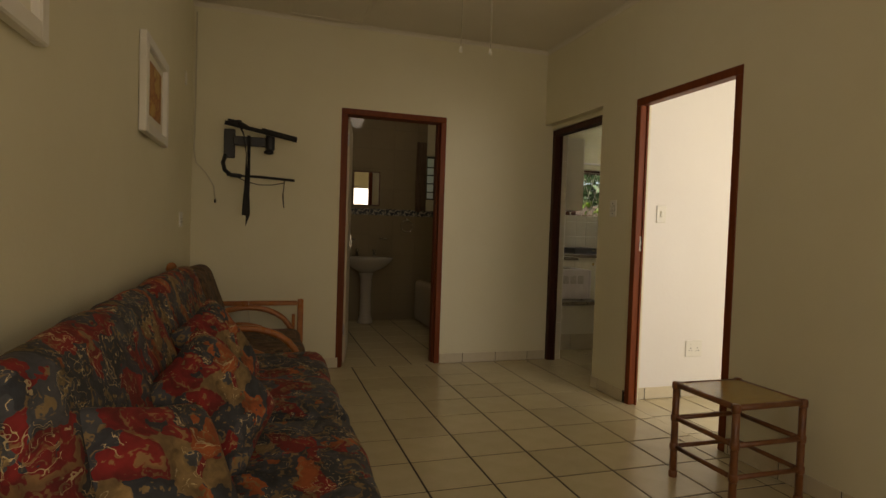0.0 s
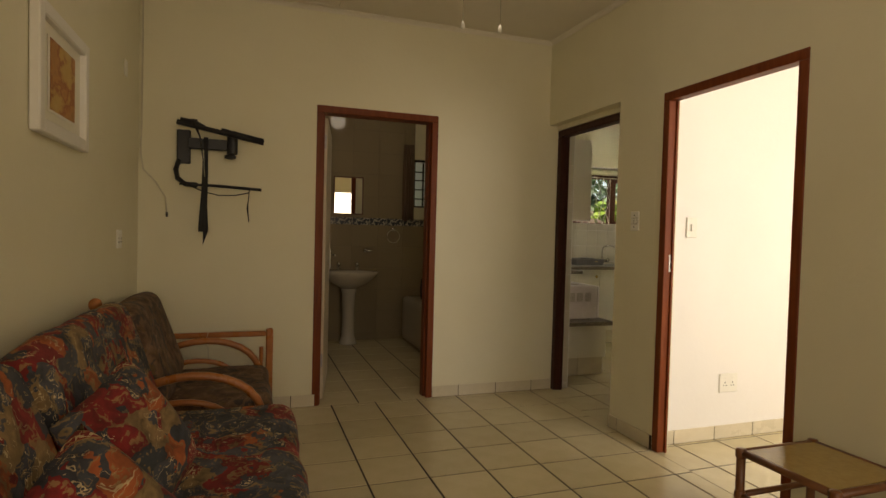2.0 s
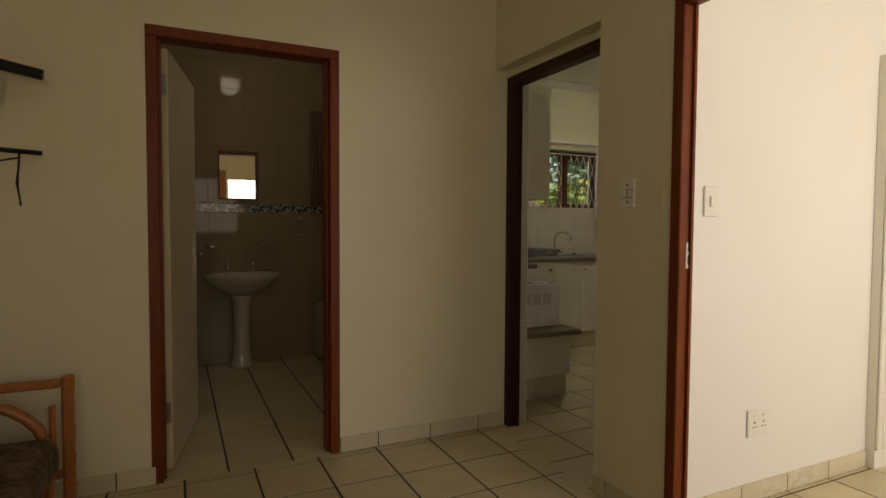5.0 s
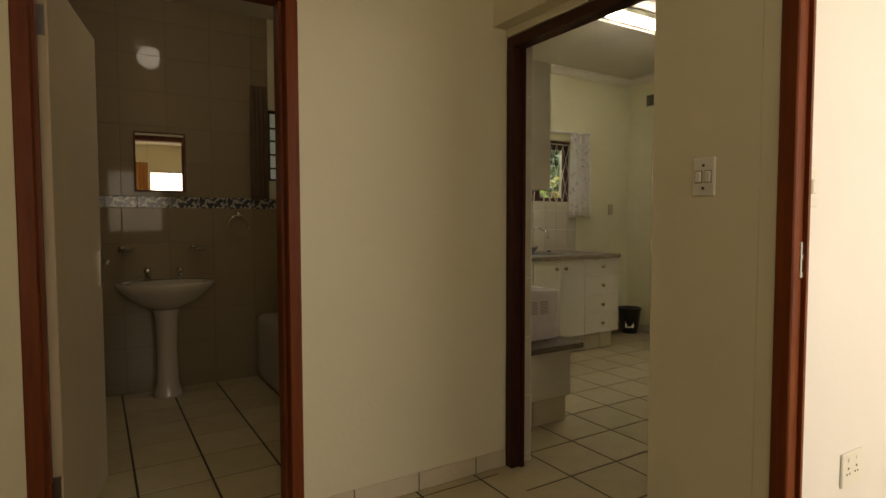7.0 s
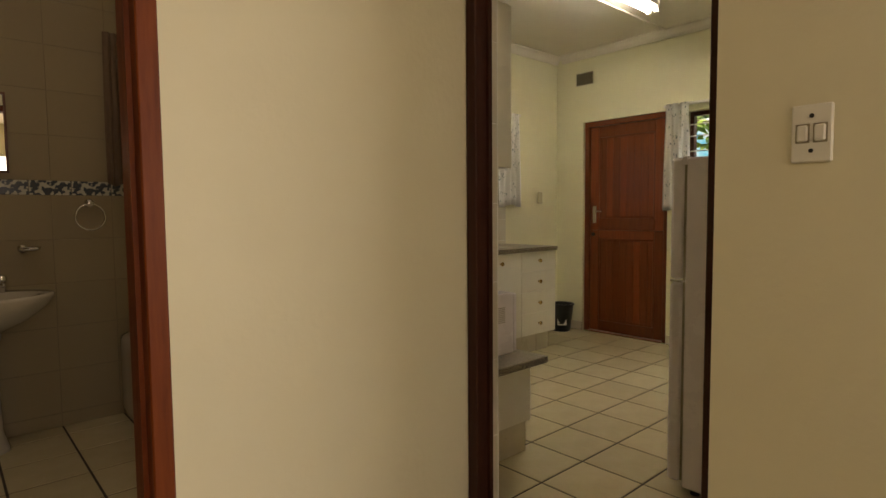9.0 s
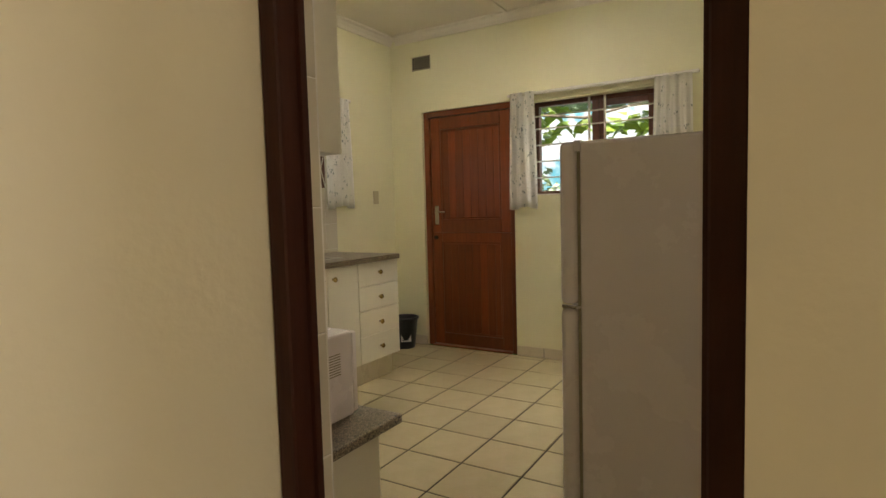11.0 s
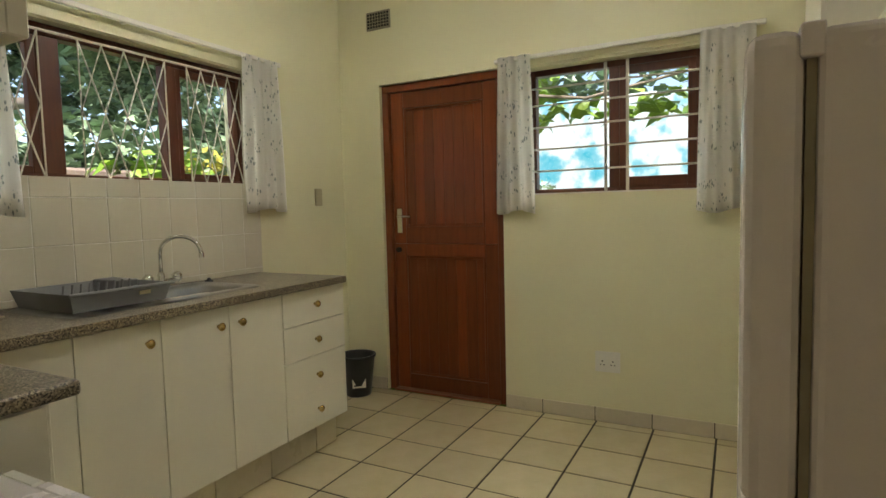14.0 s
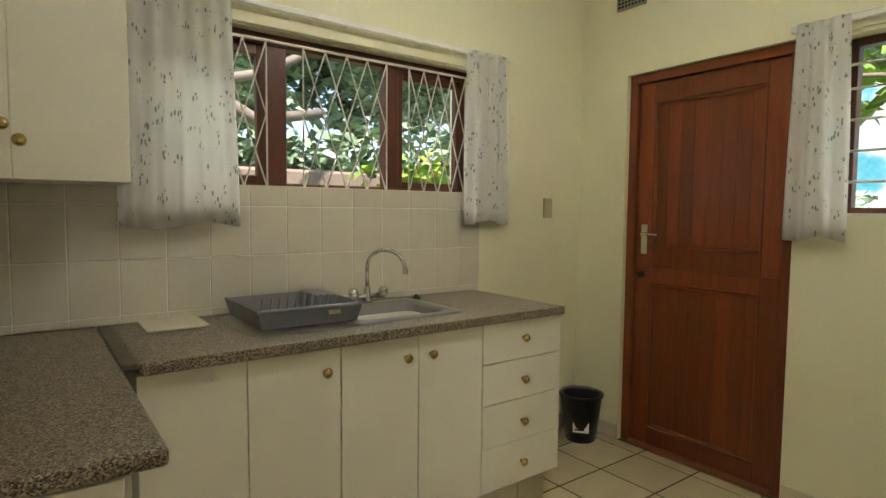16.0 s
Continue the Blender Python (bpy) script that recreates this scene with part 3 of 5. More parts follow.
for half, z0, z1, r0, r1 in (("upper_leaf", 1.0275, 2.0535, 0.115, 0.11), ("lower_leaf", 0.0135, 1.0265, 0.10, 0.085)):
    h = new(half)
    h.parent = stable
    h.empty_display_size = 0.02
    for a in ((ly0, PY0), (PY1, ly1)):
        part("stile", B(DX, DX + 0.045, *a, z0, z1, bev=0.004), MERANTI, h)
    part("bottom_rail", B(DX, DX + 0.045, PY0, PY1, z0, z0 + r0, bev=0.004), MERANTI, h)
    part("top_rail", B(DX, DX + 0.045, PY0, PY1, z1 - r1, z1, bev=0.004), MERANTI, h)
    n = 8
    step = (PY1 - PY0) / n
    for k in range(n):
        part("board", B(DX + 0.020, DX + 0.036, PY0 + k * step + 0.0005, PY0 + (k + 1) * step - 0.0005, z0 + r0, z1 - r1, bev=0.0018), MERANTI, h)
    # moulding round the panel
    for a in ((PY0, PY0 + 0.018, z0 + r0, z1 - r1), (PY1 - 0.018, PY1, z0 + r0, z1 - r1), (PY0 + 0.018, PY1 - 0.018, z0 + r0, z0 + r0 + 0.018), (PY0 + 0.018, PY1 - 0.018, z1 - r1 - 0.018, z1 - r1)):
        part("moulding", B(DX + 0.006, DX + 0.020, *a, bev=0.005), MERANTI, h)
# unseen strips added behind the leaves so no daylight leaks round them
for a in ((ly0 - 0.02, ly0 + 0.012, 0.013, 2.05), (ly1 - 0.012, ly1 + 0.02, 0.013, 2.05), (ly0 + 0.0125, ly1 - 0.0125, 2.035, 2.08)):
    part("door_stop", B(DX + 0.0455, DX + 0.06, *a), MERANTI, stable)
# unseen bar added behind the split between the leaves, closing it to light
part("weather_bar", B(DX + 0.045, DX + 0.06, ly0 + 0.0125, ly1 - 0.0125, 0.99, 1.065, bev=0.003), MERANTI, stable)
hy = ly1 - 0.05
part("handle_plate", B(DX - 0.006, DX, hy - 0.02, hy + 0.02, 1.10, 1.27, bev=0.002), CHROME, stable, "chrome lock plate")
part("lever", tube([(DX - 0.005, hy, 1.215), (DX - 0.045, hy, 1.215), (DX - 0.05, hy - 0.015, 1.215), (DX - 0.05, hy - 0.11, 1.212)], 0.008), CHROME, stable, "chrome lever handle", True)
part("bolt", lathe([(0.018, -0.02), (0.018, 0)], 12, (DX, hy + 0.01, 0.985), "x"), DARKLINE, stable, "dark lower keyhole knob")
settle(stable, (KX + 0.08, 7.06, 0))

# ---- windows ----


def pane(parent, bm):
    p = part("pane", bm, GLASS, parent)
    p.visible_shadow = False
    return p


win1 = tagged(new("window_1"), "three-light brown timber window over the sink, with trellis bars", kind="structure")
WY = W + 0.045
X0, X1, Z0, Z1 = 4.475, 5.985, 1.415, 2.06
for a in ((X0, X0 + 0.035), (X1 - 0.035, X1)):
    part("frame_post", B(*a, WY, WY + 0.06, Z0, Z1, bev=0.003), WINWOOD, win1)
for a in ((Z0, Z0 + 0.03), (Z1 - 0.05, Z1)):
    part("frame_rail", B(X0 + 0.035, X1 - 0.035, WY, WY + 0.06, *a, bev=0.003), WINWOOD, win1)
for a in ((4.907, 4.994), (5.483, 5.552)):
    part("mullion", B(*a, WY, WY + 0.06, Z0 + 0.03, Z1 - 0.05, bev=0.003), WINWOOD, win1)
for xa, xb in ((X0 + 0.035, 4.907), (5.552, X1 - 0.035)):
    s = new("sash")
    s.parent = win1
    for a in ((xa, xa + 0.035, Z0 + 0.03, Z1 - 0.05), (xb - 0.035, xb, Z0 + 0.03, Z1 - 0.05), (xa + 0.035, xb - 0.035, Z0 + 0.03, Z0 + 0.06), (xa + 0.035, xb - 0.035, Z1 - 0.09, Z1 - 0.05)):
        part("sash_bar", B(a[0], a[1], WY + 0.012, WY + 0.05, a[2], a[3], bev=0.003), WINWOOD, s)
    pane(s, B(xa + 0.03, xb - 0.03, WY + 0.028, WY + 0.032, Z0 + 0.055, Z1 - 0.085))
pane(win1, B(4.99, 5.487, WY + 0.028, WY + 0.032, Z0 + 0.025, Z1 - 0.045))
sill = part("sill", B(X0, X1, W + 0.006, WY, Z0 - 0.001, Z0 + 0.006), WALLTILE, win1, "tiled inner sill")
# trellis burglar guard: zigzag rods between two flats
guard = thing("burglar_guard", "cream painted steel trellis guard across the sink window", "burglar guard")
GY = W + 0.022
for z in (Z0 + 0.012, Z1 - 0.035):
    part("flat_bar", tube([(X0 + 0.005, GY, z), (X1 - 0.005, GY, z)], 0.006, 6), BARS, guard)


def lattice(x0, x1, z0, z1):
    """Rods that fall two spaces to either side and turn back at the ends."""
    part("upright", tube([(x0, GY, z0), (x0, GY, z1)], 0.004, 6), BARS, guard)
    part("upright", tube([(x1, GY, z0), (x1, GY, z1)], 0.004, 6), BARS, guard)
    s = (x1 - x0) / 4
    for i in range(5):
        for way in (-1, 1):
            a, b = x0 + i * s, x0 + (i + 2 * way) * s
            pts = [(a, GY + 0.004 * way, z1)]
            for edge in (x0, x1):
                if min(a, b) < edge - 1e-4 and max(a, b) > edge + 1e-4 and abs(a - edge) > 1e-4:
                    pts.append((edge, GY + 0.004 * way, z1 + (z0 - z1) * (edge - a) / (b - a)))
                    b = 2 * edge - b
            if x0 - 1e-3 <= b <= x1 + 1e-3:
                pts.append((b, GY + 0.004 * way, z0))
                part("rod", tube(pts, 0.0036, 6), BARS, guard)


for a, b in ((4.52, 4.90), (5.06, 5.475), (5.60, 5.95)):
    lattice(a, b, Z0 + 0.012, Z1 - 0.035)
settle(guard, (5.17, GY, Z0))

win2 = tagged(new("window_2"), "two-light brown timber casement window by the kitchen door", kind="structure")
WX = KX + 0.075
A0, A1, C0, C1 = 5.502, 6.458, 1.332, 2.073
for a in ((A0, A0 + 0.035), (A1 - 0.035, A1)):
    part("frame_post", B(WX, WX + 0.06, *a, C0, C1, bev=0.003), WINWOOD, win2)
for a in ((C0, C0 + 0.03), (C1 - 0.035, C1)):
    part("frame_rail", B(WX, WX + 0.06, A0 + 0.035, A1 - 0.035, *a, bev=0.003), WINWOOD, win2)
part("mullion", B(WX, WX + 0.06, 5.935, 5.99, C0 + 0.03, C1 - 0.035, bev=0.003), WINWOOD, win2)
s = new("sash")
s.parent = win2
for a in ((A0 + 0.035, A0 + 0.075, C0 + 0.03, C1 - 0.035), (5.90, 5.935, C0 + 0.03, C1 - 0.035), (A0 + 0.075, 5.90, C0 + 0.03, C0 + 0.085), (A0 + 0.075, 5.90, C1 - 0.08, C1 - 0.035)):
    part("sash_bar", B(WX + 0.012, WX + 0.05, *a, bev=0.003), WINWOOD, s)
pane(s, B(WX + 0.028, WX + 0.032, A0 + 0.07, 5.905, C0 + 0.08, C1 - 0.075))
pane(win2, B(WX + 0.028, WX + 0.032, 5.985, A1 - 0.03, C0 + 0.025, C1 - 0.03))
part("sill", B(KX + 0.004, WX, A0, A1, C0 - 0.001, C0 + 0.006), WHITEP, win2, "white painted inner sill")
bars2 = thing("burglar_bars", "white steel horizontal bars across the side window", "burglar bars")
for k, z in enumerate((1.47, 1.60, 1.73, 1.86, 1.96)):
    part("bar", tube([(KX + 0.05, A0 + 0.005, z), (KX + 0.05, A1 - 0.005, z)], 0.006, 8), BARS, bars2)
for y in (5.885, 6.005):
    part("upright", B(KX + 0.046, KX + 0.056, y - 0.008, y + 0.008, C0 + 0.006, C1 - 0.005), BARS, bars2)
settle(bars2, (KX + 0.05, 5.98, C0))


def curtain(label, along, a0, a1, fixed, z0, z1, folds, material, group, seed, flare=0.0, amp=0.018):
    """A gathered curtain panel: a pleated sheet with thickness and an uneven hem."""
    rnd = random.Random(seed)
    bm = bmesh.new()
    nu, nv = folds * 8, 14
    ph = [rnd.uniform(-0.6, 0.6) for _ in range(folds + 2)]
    grid = []
    for j in range(nv + 1):
        v = j / nv
        row = []
        for i in range(nu + 1):
            u = i / nu
            w = (u - 0.5) * (1 + flare * (1 - v)) + 0.5
            a = a0 + (a1 - a0) * w
            f = math.sin(2 * math.pi * folds * u + ph[int(u * folds)] * (1 - v) + 0.6 * math.sin(3 * v + 5 * u))
            d = amp * f * (0.55 + 0.6 * (1 - v)) + 0.006 * math.sin(9 * u + 4 * v)
            z = z0 + (z1 - z0) * v + (0.012 * math.sin(7 * u + seed) * (1 - v))
            row.append(bm.verts.new((a, fixed + d, z) if along == "x" else (fixed + d, a, z)))
        grid.append(row)
    for j in range(nv):
        for i in range(nu):
            bm.faces.new((grid[j][i], grid[j][i + 1], grid[j + 1][i + 1], grid[j + 1][i]))
    ob = whole("curtain", bm, material, label, "curtain", group, True)
    m = ob.modifiers.new("cloth", "SOLIDIFY")
    m.thickness = 0.0015
    return ob


CL = "short white cotton curtain with a small grey sprig print"
curtain(CL, "x", 4.36, 4.735, W - 0.075, 1.27, 2.165, 6, CURTAIN, "kitchen curtains", 3, 0.10)
curtain(CL + ", drawn narrow", "x", 5.895, 6.175, W - 0.06, 1.275, 2.145, 4, CURTAIN, "kitchen curtains", 4, 0.05)
curtain(CL + ", drawn narrow", "y", 6.41, 6.615, KX - 0.06, 1.228, 2.145, 3, CURTAIN, "kitchen curtains", 5, 0.18)
curtain(CL, "y", 5.262, 5.51, KX - 0.06, 1.216, 2.125, 4, CURTAIN, "kitchen curtains", 6, 0.10)


def rail(label, p, q):
    r = thing("curtain_rail", label, "curtain rail", "kitchen curtain rails")
    horizontal = abs(q[0] - p[0]) > abs(q[1] - p[1])
    if horizontal:
        part("track", B(p[0], q[0], p[1] - 0.01, p[1] + 0.012, p[2] - 0.012, p[2] + 0.012, bev=0.003), WHITEP, r)
    else:
        part("track", B(p[0] - 0.01, p[0] + 0.012, p[1], q[1], p[2] - 0.012, p[2] + 0.012, bev=0.003), WHITEP, r)
    for f in (0.08, 0.5, 0.92):
        c = Vector(p).lerp(Vector(q), f)
        if horizontal:
            part("bracket", B(c.x - 0.008, c.x + 0.008, c.y, W, c.z - 0.008, c.z + 0.008), WHITEP, r)
        else:
            part("bracket", B(c.x, KX, c.y - 0.008, c.y + 0.008, c.z - 0.008, c.z + 0.008), WHITEP, r)
    settle(r, tuple(Vector(p).lerp(Vector(q), 0.5)))


rail("thin white curtain rail above the sink window", (4.3, W - 0.05, 2.14), (6.2, W - 0.05, 2.14))
rail("thin white curtain rail above the side window", (KX - 0.045, 5.22, 2.13), (KX - 0.045, 6.64, 2.13))
# painted timber pelmet strips behind the rails
structure("trim_1", B(4.35, 6.16, W - 0.018, W, 2.068, 2.112, bev=0.003), PAINT_K, "white painted batten above the sink window")
structure("trim_2", B(KX - 0.018, KX, 5.27, 6.62, 2.09, 2.14, bev=0.003), PAINT_K, "white painted batten above the side window")

# lounge window behind the walk, with orange curtains
win3 = tagged(new("window_3"), "lounge window with white trellis and orange curtains, plus an added unseen second opening", kind="structure")
for a in ((1.9, 1.95, 1.0, 2.3), (2.90, 2.95, 1.0, 2.3), (2.40, 2.45, 1.05, 2.25), (1.95, 2.90, 1.0, 1.05), (1.95, 2.90, 2.25, 2.3)):
    part("frame_bar", B(a[0], a[1], SY - 0.12, SY - 0.06, a[2], a[3], bev=0.003), WHITEP, win3)
curtain("long orange curtain gathered beside the lounge window", "x", 1.55, 1.9, SY + 0.06, 0.15, 2.45, 5, CURT_O, "lounge curtains", 7, 0.1, 0.03)
# frame of the added second opening, out of view behind the walk
for a in ((0.5, 0.55, 0.7, 2.3), (1.45, 1.5, 0.7, 2.3), (0.55, 1.45, 0.7, 0.75), (0.55, 1.45, 2.25, 2.3)):
    part("frame_bar", B(a[0], a[1], SY - 0.12, SY - 0.06, a[2], a[3], bev=0.003), WHITEP, win3)
curtain("long orange curtain gathered beside the lounge window", "x", 2.95, 3.24, SY + 0.06, 0.15, 2.45, 5, CURT_O, "lounge curtains", 8, 0.1, 0.03)
# bedroom window
win4 = tagged(new("window_4"), "wide bedroom window", kind="structure")
for a in ((3.7, 3.75, 1.05, 2.35), (5.45, 5.5, 1.05, 2.35), (4.58, 4.62, 1.1, 2.3), (3.75, 5.45, 1.05, 1.1), (3.75, 5.45, 2.3, 2.35)):
    part("frame_bar", B(a[0], a[1], 0.88, 0.94, a[2], a[3], bev=0.003), WHITEP, win4)
# bathroom window
win5 = tagged(new("window_5"), "small dark-framed obscure glass bathroom window", kind="structure")
for a in ((2.880, 2.905, 1.555, 2.12), (3.175, 3.200, 1.555, 2.12), (3.000, 3.015, 1.58, 2.09), (2.905, 3.175, 1.555, 1.575), (2.905, 3.175, 2.10, 2.12)):
    part("frame_bar", B(a[0], a[1], BB + 0.05, BB + 0.09, a[2], a[3]), DARKLINE, win5)
for z in (1.66, 1.77, 1.88, 1.98):
    part("glazing_bar", B(2.905, 3.175, BB + 0.052, BB + 0.075, z - 0.006, z + 0.006), DARKLINE, win5)
fp = part("pane", B(2.900, 3.180, BB + 0.076, BB + 0.08, 1.57, 2.10), FROST, win5, "obscure glass pane")
fp.visible_shadow = False
curtain("dark brown curtain beside the bathroom window", "x", 2.73, 2.86, BB - 0.05, 1.40, 2.28, 4, CURT_D, "", 9, 0.05)

# ---- lounge things ----


def fold_noise(p, s):
    return noise.noise(Vector(p) * s)


def cushion_block(x0, x1, y0, y1, z0, z1, r, wob, seed, nx=14, ny=24, nz=8):
    """A stuffed block: a rounded, slightly lumpy box."""
    bm = bmesh.new()
    bmesh.ops.create_cube(bm, size=2.0)
    bmesh.ops.subdivide_edges(bm, edges=bm.edges[:], cuts=13, use_grid_fill=True)
    cx, cy, cz = (x0 + x1) / 2, (y0 + y1) / 2, (z0 + z1) / 2
    hx, hy, hz = (x1 - x0) / 2, (y1 - y0) / 2, (z1 - z0) / 2
    for v in bm.verts:
        q = Vector((v.co.x * hx, v.co.y * hy, v.co.z * hz))
        inner = Vector((max(-hx + r, min(hx - r, q.x)), max(-hy + r, min(hy - r, q.y)), max(-hz + r, min(hz - r, q.z))))
        d = q - inner
        if d.length > 1e-6:
            q = inner + d.normalized() * r
        w = Vector((cx, cy, cz)) + q
        k = fold_noise((w.x + seed, w.y, w.z), 3.2) * wob + fold_noise((w.x, w.y * 2.5 + seed, w.z), 6) * wob * 0.45
        n = q.normalized()
        v.co = w + n * k
    return bm


sofa = thing("sofa", "long sofa under a red, grey and orange printed cover", "sofa")
SY0, SY1 = 2.06, 4.47
n = 2
stp = (SY1 - SY0) / n
for k in range(n):
    part("seat_cushion", cushion_block(0.60, 1.25, SY0 + k * stp + 0.005, SY0 + (k + 1) * stp - 0.005, 0.20, 0.43, 0.085, 0.022, k), FABRIC, sofa, "plump seat in printed cover", True)
for k in range(n):
    bm = cushion_block(0.0, 0.125, SY0 + k * stp + 0.005, SY0 + (k + 1) * stp - 0.005, 0.0, 0.61, 0.062, 0.026, k + 5)
    bmesh.ops.rotate(bm, verts=bm.verts, cent=(0, 0, 0), matrix=Matrix.Rotation(radians(-19), 3, "Y"))
    bmesh.ops.translate(bm, verts=bm.verts, vec=(0.60, 0, 0.33))
    part("back_cushion", bm, FABRIC, sofa, "sloping back in printed cover", True)
part("valance", cushion_block(0.66, 1.225, SY0 + 0.02, SY1 - 0.02, 0.06, 0.30, 0.03, 0.012, 11), FABRIC, sofa, "hanging skirt of the cover", True)
for y in (SY0 + 0.10, SY1 - 0.10):
    for x in (0.72, 1.15):
        part("leg", lathe([(0.025, 0), (0.028, 0.08)], 12, (x, y, 0)), CANE, sofa)
part("back_post", tube([(0.62, SY1 - 0.02, 0.10), (0.55, SY1 - 0.02, 0.5), (0.45, SY1 - 0.02, 0.83), (0.405, SY1 - 0.04, 0.905), (0.42, SY1 - 0.10, 0.92)], 0.026, 10), RATTAN, sofa, "bent rattan back post", True)
settle(sofa, (0.9, (SY0 + SY1) / 2, 0))


def throw_pillow(label, m, seed):
    bm = bmesh.new()
    bmesh.ops.create_grid(bm, x_segments=18, y_segments=18, size=0.5)
    top = list(bm.verts)
    g = bmesh.ops.duplicate(bm, geom=bm.verts[:] + bm.edges[:] + bm.faces[:])
    low = [e for e in g["geom"] if isinstance(e, bmesh.types.BMVert)]
    for vs, s in ((top, 1), (low, -1)):
        for v in vs:
            u, w = v.co.x * 2, v.co.y * 2
            h = (max(0, 1 - u ** 4) * max(0, 1 - w ** 4)) ** 0.55
            pinch = 1 - 0.07 * (1 - abs(u)) * abs(w) ** 3 - 0.07 * (1 - abs(w)) * abs(u) ** 3
            v.co = Vector((u * 0.20 * pinch, w * 0.20 * pinch, s * (0.075 * h + 0.012 * h * noise.noise(Vector((u * 2 + seed, w * 2, s)))) ))
    bmesh.ops.remove_doubles(bm, verts=bm.verts, dist=0.001)
    bmesh.ops.recalc_face_normals(bm, faces=bm.faces)
    p = whole("throw_pillow", bm, FABRIC, label, "pillow", "throw pillows on the sofa", True)
    p.matrix_world = m


throw_pillow("square throw pillow in the sofa's printed cloth, leaning", pose(0.735, 3.40, 0.64, 0, 62, -20) @ Matrix.Rotation(radians(14), 4, "Z"), 1)
throw_pillow("square throw pillow in printed cloth, slumped forward", pose(0.76, 2.90, 0.60, 0, 55, -32) @ Matrix.Rotation(radians(24), 4, "Z"), 2)
throw_pillow("square throw pillow in printed cloth with an orange patch", pose(0.70, 2.30, 0.60, 0, 58, -24) @ Matrix.Rotation(radians(-18), 4, "Z"), 3)


def arc(x0, x1, y, z0, z1, n=14, lean=0.0):
    """A bent cane hoop from the back foot over the top to the front."""
    pts = []
    for k in range(n + 1):
        a = math.pi * k / n
        pts.append(((x0 + x1) / 2 - (x1 - x0) / 2 * math.cos(a), y + lean * math.sin(a), z0 + (z1 - z0) * math.sin(a) ** 0.75))
    return pts


chair = thing("rattan_armchair", "bent rattan armchair with brown printed cushions", "armchair")
part("seat_cushion", cushion_block(0.52, 1.17, 4.62, 5.40, 0.22, 0.395, 0.07, 0.018, 21), FABRIC2, chair, "worn brown printed seat cushion", True)
bm = cushion_block(0.0, 0.19, 4.60, 5.38, 0.0, 0.55, 0.085, 0.02, 23)
bmesh.ops.rotate(bm, verts=bm.verts, cent=(0, 0, 0), matrix=Matrix.Rotation(radians(-20), 3, "Y"))
bmesh.ops.translate(bm, verts=bm.verts, vec=(0.53, 0, 0.315))
part("back_cushion", bm, FABRIC2, chair, "worn brown printed back cushion", True)
for y in (4.54, 5.43):
    part("arm_hoop", tube(arc(0.46, 1.12, y, 0.26, 0.545), 0.021, 10), RATTAN, chair, "bent rattan arm hoop", True)
    part("inner_hoop", tube(arc(0.50, 0.98, y, 0.24, 0.42), 0.016, 10), RATTAN, chair, "", True)
    part("side_rail", tube([(0.44, y, 0.24), (1.15, y, 0.24)], 0.02, 10), RATTAN, chair, "", True)
    for x in (0.47, 1.12):
        part("leg", tube([(x, y, 0), (x, y, 0.34 if x > 1 else 0.70)], 0.021, 10), RATTAN, chair, "", True)
for x in (0.48, 1.13):
    part("cross_rail", tube([(x, 4.54, 0.25), (x, 5.43, 0.25)], 0.02, 10), RATTAN, chair, "", True)
settle(chair, (0.82, 5.0, 0))

# rattan frame standing behind the chair against the wall
rf = thing("rattan_screen", "square rattan side screen standing against the wall", "rattan screen")
FY = 5.53
part("post", B(1.155, 1.20, FY - 0.022, FY + 0.022, 0, 0.595, bev=0.008), RATTAN, rf)
part("post", B(0.44, 0.485, FY - 0.022, FY + 0.022, 0, 0.595, bev=0.008), RATTAN, rf)
part("top_rail", B(0.485, 1.155, FY - 0.018, FY + 0.018, 0.545, 0.58, bev=0.008), RATTAN, rf)
part("low_rail", B(0.485, 1.155, FY - 0.018, FY + 0.018, 0.16, 0.195, bev=0.008), RATTAN, rf)
part("stub", tube([(1.125, FY - 0.03, 0.28), (1.125, FY - 0.03, 0.48)], 0.013, 8), RATTAN, rf)
part("tie", tube([(0.80, FY - 0.02, 0.585), (0.79, FY - 0.024, 0.545), (0.80, FY - 0.02, 0.46), (0.81, FY - 0.01, 0.37), (0.84, FY, 0.30)], 0.003, 6), CABLE, rf, "pale string tied round the rail")
settle(rf, (0.82, FY, 0))

# side table
tb = thing("side_table", "small cane side table with an amber glass top", "side table")
TX0, TX1, TY0, TY1, TH = 2.83, 3.205, 2.89, 3.255, 0.465
for x in (TX0, TX1):
    for y in (TY0, TY1):
        part("leg", tube([(x, y, 0.0), (x, y, 0.15), (x, y, 0.29), (x, y, TH)], 0.0165, 10), CANE, tb, "", True)
        for z in (0.015, 0.15, 0.29, TH - 0.015):
            part("binding", lathe([(0.017, -0.018), (0.0205, -0.012), (0.0205, 0.012), (0.017, 0.018)], 10, (x, y, z)), CANE, tb, "wrapped cane binding", True)
for z, r in ((TH - 0.012, 0.014), (0.29, 0.012), (0.15, 0.011)):
    for p, q in (((TX0, TY0), (TX1, TY0)), ((TX0, TY1), (TX1, TY1)), ((TX0, TY0), (TX0, TY1)), ((TX1, TY0), (TX1, TY1))):
        part("rail", tube([(*p, z), (*q, z)], r, 8), CANE, tb, "", True)
part("glass_top", B(TX0 + 0.012, TX1 - 0.012, TY0 + 0.012, TY1 - 0.012, TH - 0.008, TH - 0.002), AMBER, tb, "amber textured glass")
settle(tb, ((TX0 + TX1) / 2, (TY0 + TY1) / 2, 0))


